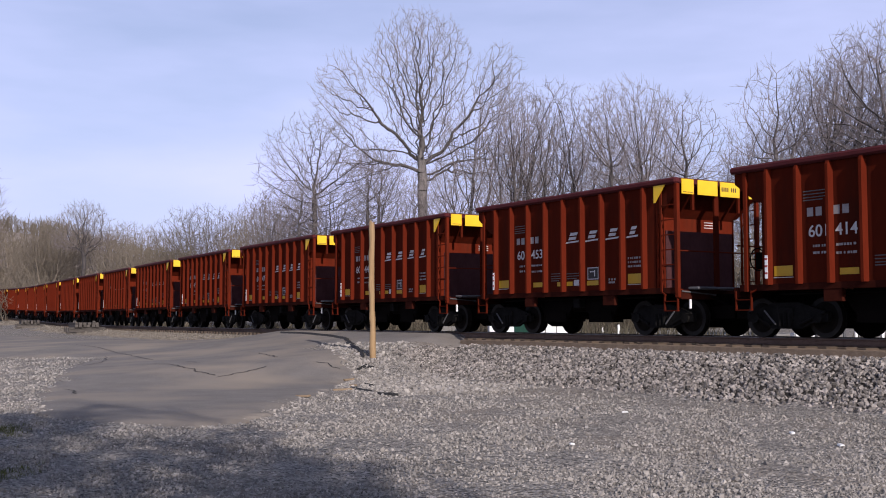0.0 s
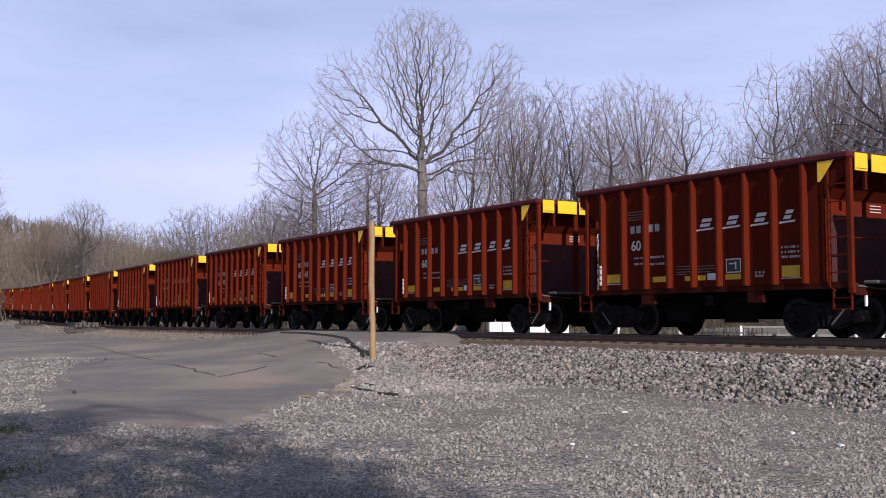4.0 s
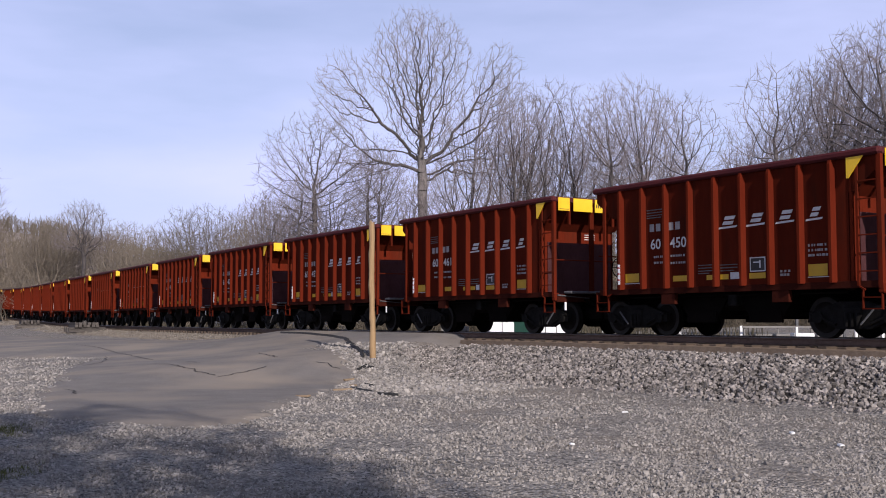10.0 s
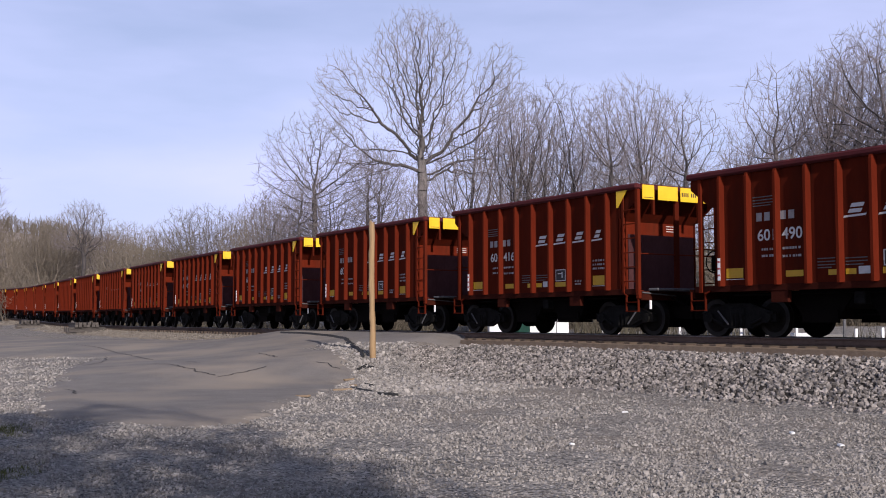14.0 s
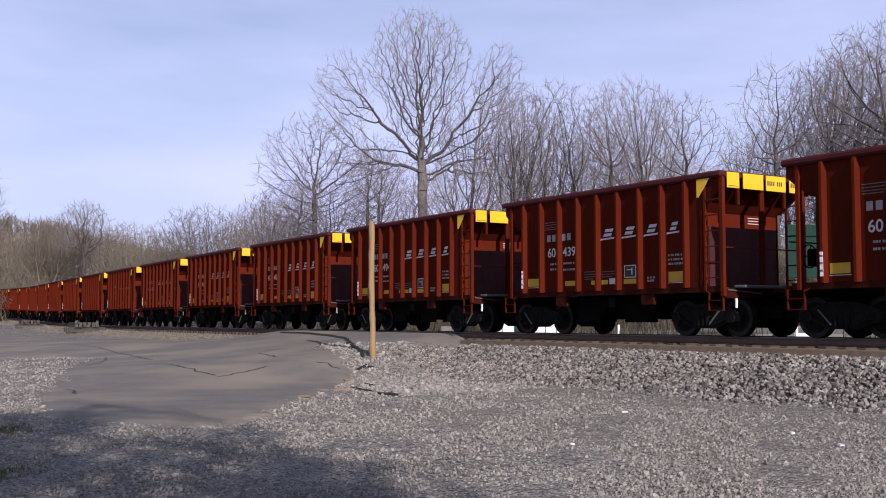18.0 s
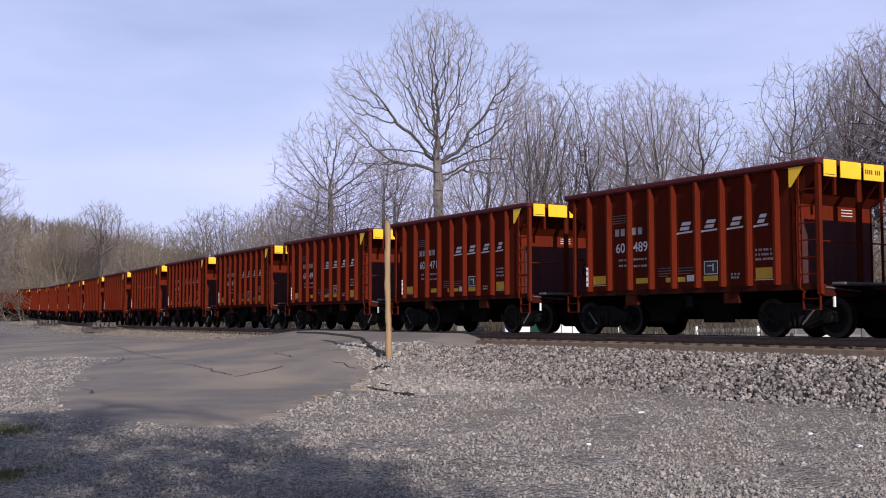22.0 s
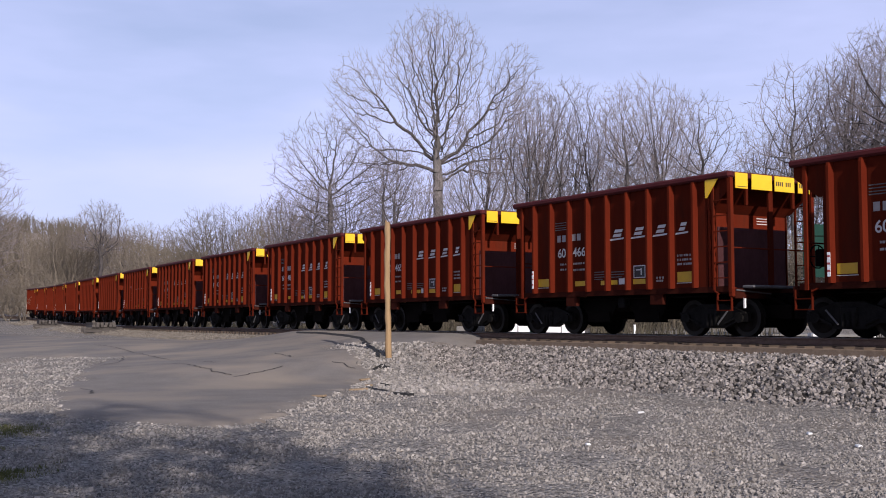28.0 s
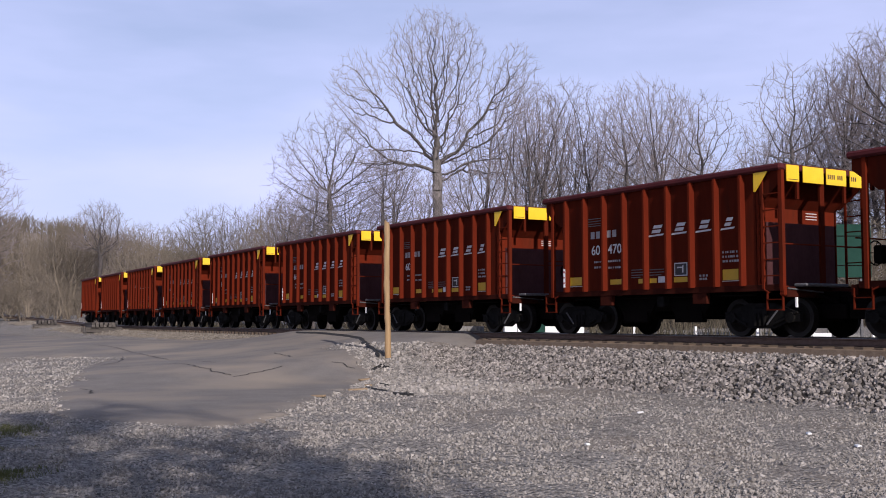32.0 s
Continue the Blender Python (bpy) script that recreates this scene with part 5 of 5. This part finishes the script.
def build_grass():
    """Thin tufts in the shade at the edge of the lot and along the track's far side."""
    rng = np.random.RandomState(9)
    cx = np.concatenate([rng.normal(-7.25, 0.28, 260), rng.normal(-5.15, 0.2, 260), rng.normal(-7.6, 0.7, 200)])
    cy = np.concatenate([rng.normal(16.9, 0.6, 260), rng.normal(11.9, 0.5, 260), rng.normal(15.0, 0.9, 200)])
    vs, fs = [], []
    for x, y in zip(cx, cy):
        z = float(ground_z(x, y)[0])
        for k in range(9):
            a, h, w = rng.uniform(0, 6.28), rng.uniform(0.025, 0.08), 0.006
            px, py = x + rng.normal(0, 0.05), y + rng.normal(0, 0.05)
            dx, dy = math.cos(a) * w, math.sin(a) * w
            ox, oy = rng.normal(0, 0.025, 2)
            i = len(vs)
            vs += [(px - dx, py - dy, z), (px + dx, py + dy, z), (px + ox, py + oy, z + h)]
            fs.append((i, i + 1, i + 2))
    tagged(new("grass", arrays("grass", vs, fs, M_GRASS)), "thin green-brown grass at the edge of the lot", "grass", kind="stuff")
    # rank dry grass on the bank behind the line
    vs, fs = [], []
    s, u = rng.uniform(-120, 40, 9000), rng.uniform(-16, -4, 9000)
    gx, gy = line_xy(s, u)
    bearing = gx / gy
    open_lane = ((bearing > -0.005) & (bearing < 0.12) & (gy < 62)) | ((bearing > 0.30) & (bearing < 0.37) & (gy < 46))
    gx, gy = gx[~open_lane], gy[~open_lane]
    gz = ground_z(gx, gy)
    for x, y, z in zip(gx, gy, gz):
        a, h, w = rng.uniform(0, 6.28), rng.uniform(0.4, 1.1), 0.03
        dx, dy = math.cos(a) * w, math.sin(a) * w
        ox, oy = rng.normal(0, 0.2, 2)
        i = len(vs)
        vs += [(x - dx, y - dy, z), (x + dx, y + dy, z), (x + ox, y + oy, z + h)]
        fs.append((i, i + 1, i + 2))
    tagged(new("dry_grass", arrays("dry_grass", vs, fs, M_STRAW)), "rank straw-coloured grass on the bank behind the track", "grass", kind="stuff")


# ---------------------------------------------------------------- loose stones
ROAD_OUTLINE = EDGE_FAR + EDGE_NEAR[::-1]
CUBE = np.array([(x, y, z) for x in (-1, 1) for y in (-1, 1) for z in (-1, 1)], float)
CUBE_F = np.array(((0, 1, 3, 2), (4, 6, 7, 5), (0, 4, 5, 1), (2, 3, 7, 6), (0, 2, 6, 4), (1, 5, 7, 3)))


def stones(name, x, y, size, material, label, seed, sink=0.3, lift=0.0):
    """Angular stones, each a crooked block of its own, lying on the ground as one heap."""
    rng = np.random.RandomState(seed)
    n = len(x)
    v = CUBE[None] * rng.uniform(0.55, 1.0, (n, 1, 3)) + rng.uniform(-0.32, 0.32, (n, 8, 3))
    q = rng.normal(size=(n, 4))
    q /= np.linalg.norm(q, axis=1)[:, None]
    w, a, b, c = q.T
    m = np.stack([1 - 2 * (b * b + c * c), 2 * (a * b - c * w), 2 * (a * c + b * w), 2 * (a * b + c * w), 1 - 2 * (a * a + c * c), 2 * (b * c - a * w),
                  2 * (a * c - b * w), 2 * (b * c + a * w), 1 - 2 * (a * a + b * b)], 1).reshape(n, 3, 3)
    v = np.einsum("nij,nkj->nki", m, v) * size[:, None, None]
    v[:, :, 0] += x[:, None]
    v[:, :, 1] += y[:, None]
    v[:, :, 2] += (ground_z(x, y) + lift + size * (0.5 - sink))[:, None]
    f = (np.arange(n) * 8)[:, None, None] + CUBE_F[None]
    ob = new(name, arrays(name, v.reshape(-1, 3).tolist(), f.reshape(-1, 4).tolist(), material))
    return tagged(ob, label, "stones", kind="stuff")


def line_xy(s, u):
    h = np.interp(s, LINE_S, LINE_H)
    return np.interp(s, LINE_S, LINE_X) + np.sin(h) * u, np.interp(s, LINE_S, LINE_Y) - np.cos(h) * u


build_grass()


def build_stones():
    rng = np.random.RandomState(2)
    # ballast shoulder, the cribs between the sleepers, and the far shoulder
    parts = []
    for n, s0, s1, u0, u1, lo, hi in ((15500, 0.9, 24, 1.43, 4.0, 0.018, 0.043), (2500, 24, 40, 1.25, 4.3, 0.03, 0.05), (7500, -48, -12, 1.3, 3.9, 0.02, 0.04), (3500, -125, -48, 1.3, 4.2, 0.04, 0.08),
                                      (4000, 0.9, 30, -1.4, 1.28, 0.018, 0.034), (3000, -90, -14, -1.4, 1.3, 0.03, 0.055)):
        parts.append((rng.uniform(s0, s1, n), rng.uniform(u0, u1, n), rng.uniform(lo, hi, n)))
    s, u, z = (np.concatenate(k) for k in zip(*parts))
    x, y = line_xy(s, u)
    keep = ~((np.abs(np.abs(u) - 0.7555) < 0.13) | ((s > -13.5) & (s < 0.6) & (u < 3.3)))
    keep &= ~inside(x, y, ROAD_OUTLINE)
    stones("ballast", x[keep & (s > 0)], y[keep & (s > 0)], z[keep & (s > 0)], M_BALLAST, "coarse grey ballast stones along the track", 3, sink=-0.15)
    stones("old_ballast", x[keep & (s < 0)], y[keep & (s < 0)], z[keep & (s < 0)] * 0.8, M_OLDSTONE, "dirty tan ballast stones beside the bend", 6, sink=0.1)
    # dark sheet under the bank's stones: the shade of their gaps as colour
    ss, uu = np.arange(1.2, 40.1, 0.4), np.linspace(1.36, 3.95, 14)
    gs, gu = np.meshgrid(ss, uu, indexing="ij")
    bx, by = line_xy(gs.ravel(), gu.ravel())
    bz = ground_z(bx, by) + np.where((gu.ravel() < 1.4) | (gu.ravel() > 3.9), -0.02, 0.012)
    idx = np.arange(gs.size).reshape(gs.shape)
    bed = new("ballast_bed", arrays("ballast_bed", np.column_stack([bx, by, bz]).tolist(), np.stack([idx[:-1, :-1], idx[1:, :-1], idx[1:, 1:], idx[:-1, 1:]], -1).reshape(-1, 4).tolist(), M_GAP_SHADE, True))
    tagged(bed, "dark sheet under the ballast, its gap shade put into colour", "ballast", kind="structure")
    # rubble round the post
    n = 11500
    s, u = rng.uniform(-6, 9, n), rng.uniform(2.9, 8.6, n)
    x, y = line_xy(s, u)
    keep = ~inside(x, y, ROAD_OUTLINE)
    stones("rubble", x[keep], y[keep], rng.gamma(2.0, 0.0068, keep.sum()) + 0.011, M_STONE, "broken pale rubble round the post", 4, sink=0.2)
    # gravel of the lot, finer where it is nearer
    n = 112000
    d = 9.8 * np.exp(rng.uniform(0, math.log(50 / 9.8), n))
    ang = rng.uniform(-0.47, 0.47, n)
    x, y = d * ang, d
    s, u = along(x, y)
    road = inside(x, y, ROAD_OUTLINE)
    rim = np.full(n, 1e9)
    for ex, ey in resample(EDGE_NEAR, 240):
        rim = np.minimum(rim, np.hypot(x - ex, y - ey))
    keep = (u > 3.9) & (~road | (rng.random_sample(n) < 0.015 + 0.7 * np.exp(-(rim / 0.5) ** 2) + 0.34 * np.exp(-(rim / 1.7) ** 2))) & (noise_mask(x, y) > rng.uniform(-1.9, -0.2, n)) & ((u > 5.4) | (s < 0.5) | (rng.random_sample(n) < 0.45))
    size = (0.0040 + 0.00034 * np.minimum(d, 28)) * rng.lognormal(0, 0.4, n) * np.where(road, 0.6, 1.0)
    stones("gravel", x[keep], y[keep], size[keep], M_STONE, "loose grey gravel of the lot", 5, sink=0.12, lift=0.002)


def noise_mask(x, y):
    return np.sin(x * 0.7 + 1.3 * np.sin(y * 0.35)) * np.sin(y * 0.55 + 0.8 * np.sin(x * 0.5)) + 0.5 * np.sin(x * 2.3 - y * 1.1)


build_stones()


# ---------------------------------------------------------------- what moves
LAG = ((0, -4.77), (1, -4.14), (2, -3.53), (3, -2.96), (6, -1.54), (7, -1.08), (8, -0.74), (9, -0.41), (9.5, -0.23), (9.9, -0.21), (10, -0.57), (11, -0.35), (12, -0.16), (13, 0.03),
       (14, 0.16), (17, 0.32), (18, 0.29), (19, 0.19), (20, 0.11), (21, -0.03), (22, -0.2), (23, -0.39), (25, -0.82), (28, -1.6), (29, -1.9), (30, -2.16), (31, -2.48), (32, -2.84))


def run(t):
    """How far the reference car's middle stands along the track at t seconds; the train slows a little."""
    return 1.58 + 14.2 * (t - 13.0) + float(np.interp(t, *zip(*LAG)))


def car_pose(s):
    a, b = on_line(s - 3.05), on_line(s + 3.05)
    d = b - a
    turn = Euler((0, -math.atan2(d.z, math.hypot(d.x, d.y)), math.atan2(d.y, d.x)))
    return Matrix.LocRotScale((a + b) / 2, turn, None)


def motions():
    times = sorted([i * 0.5 for i in range(65)] + [9.9])
    for j, car in CARS.items():
        walk(car, [(t, car_pose(run(t) - j * PITCH_CAR)) for t in times])
    # wheels roll on the rails: every wheelset of the train turns alike
    made = {}
    for j, car in CARS.items():
        for bogie in [o for o in car.children if o.name.startswith("bogie")]:
            for ws in [o for o in bogie.children if o.name.startswith("wheelset")]:
                side = ws.location.x > 0
                if side not in made:
                    x = ws.location.x
                    walk(ws, [(i / FPS, pose(x, 0, WHEEL_R) @ Euler((0, (run(i / FPS) - run(0)) / WHEEL_R, 0)).to_matrix().to_4x4()) for i in range(32 * FPS + 1)])
                    made[side] = ws
                else:
                    ws.rotation_mode = "QUATERNION"
                    ws.animation_data_create()
                    ws.animation_data.action = made[side].animation_data.action
                    ws.animation_data.action_slot = made[side].animation_data.action_slot


motions()
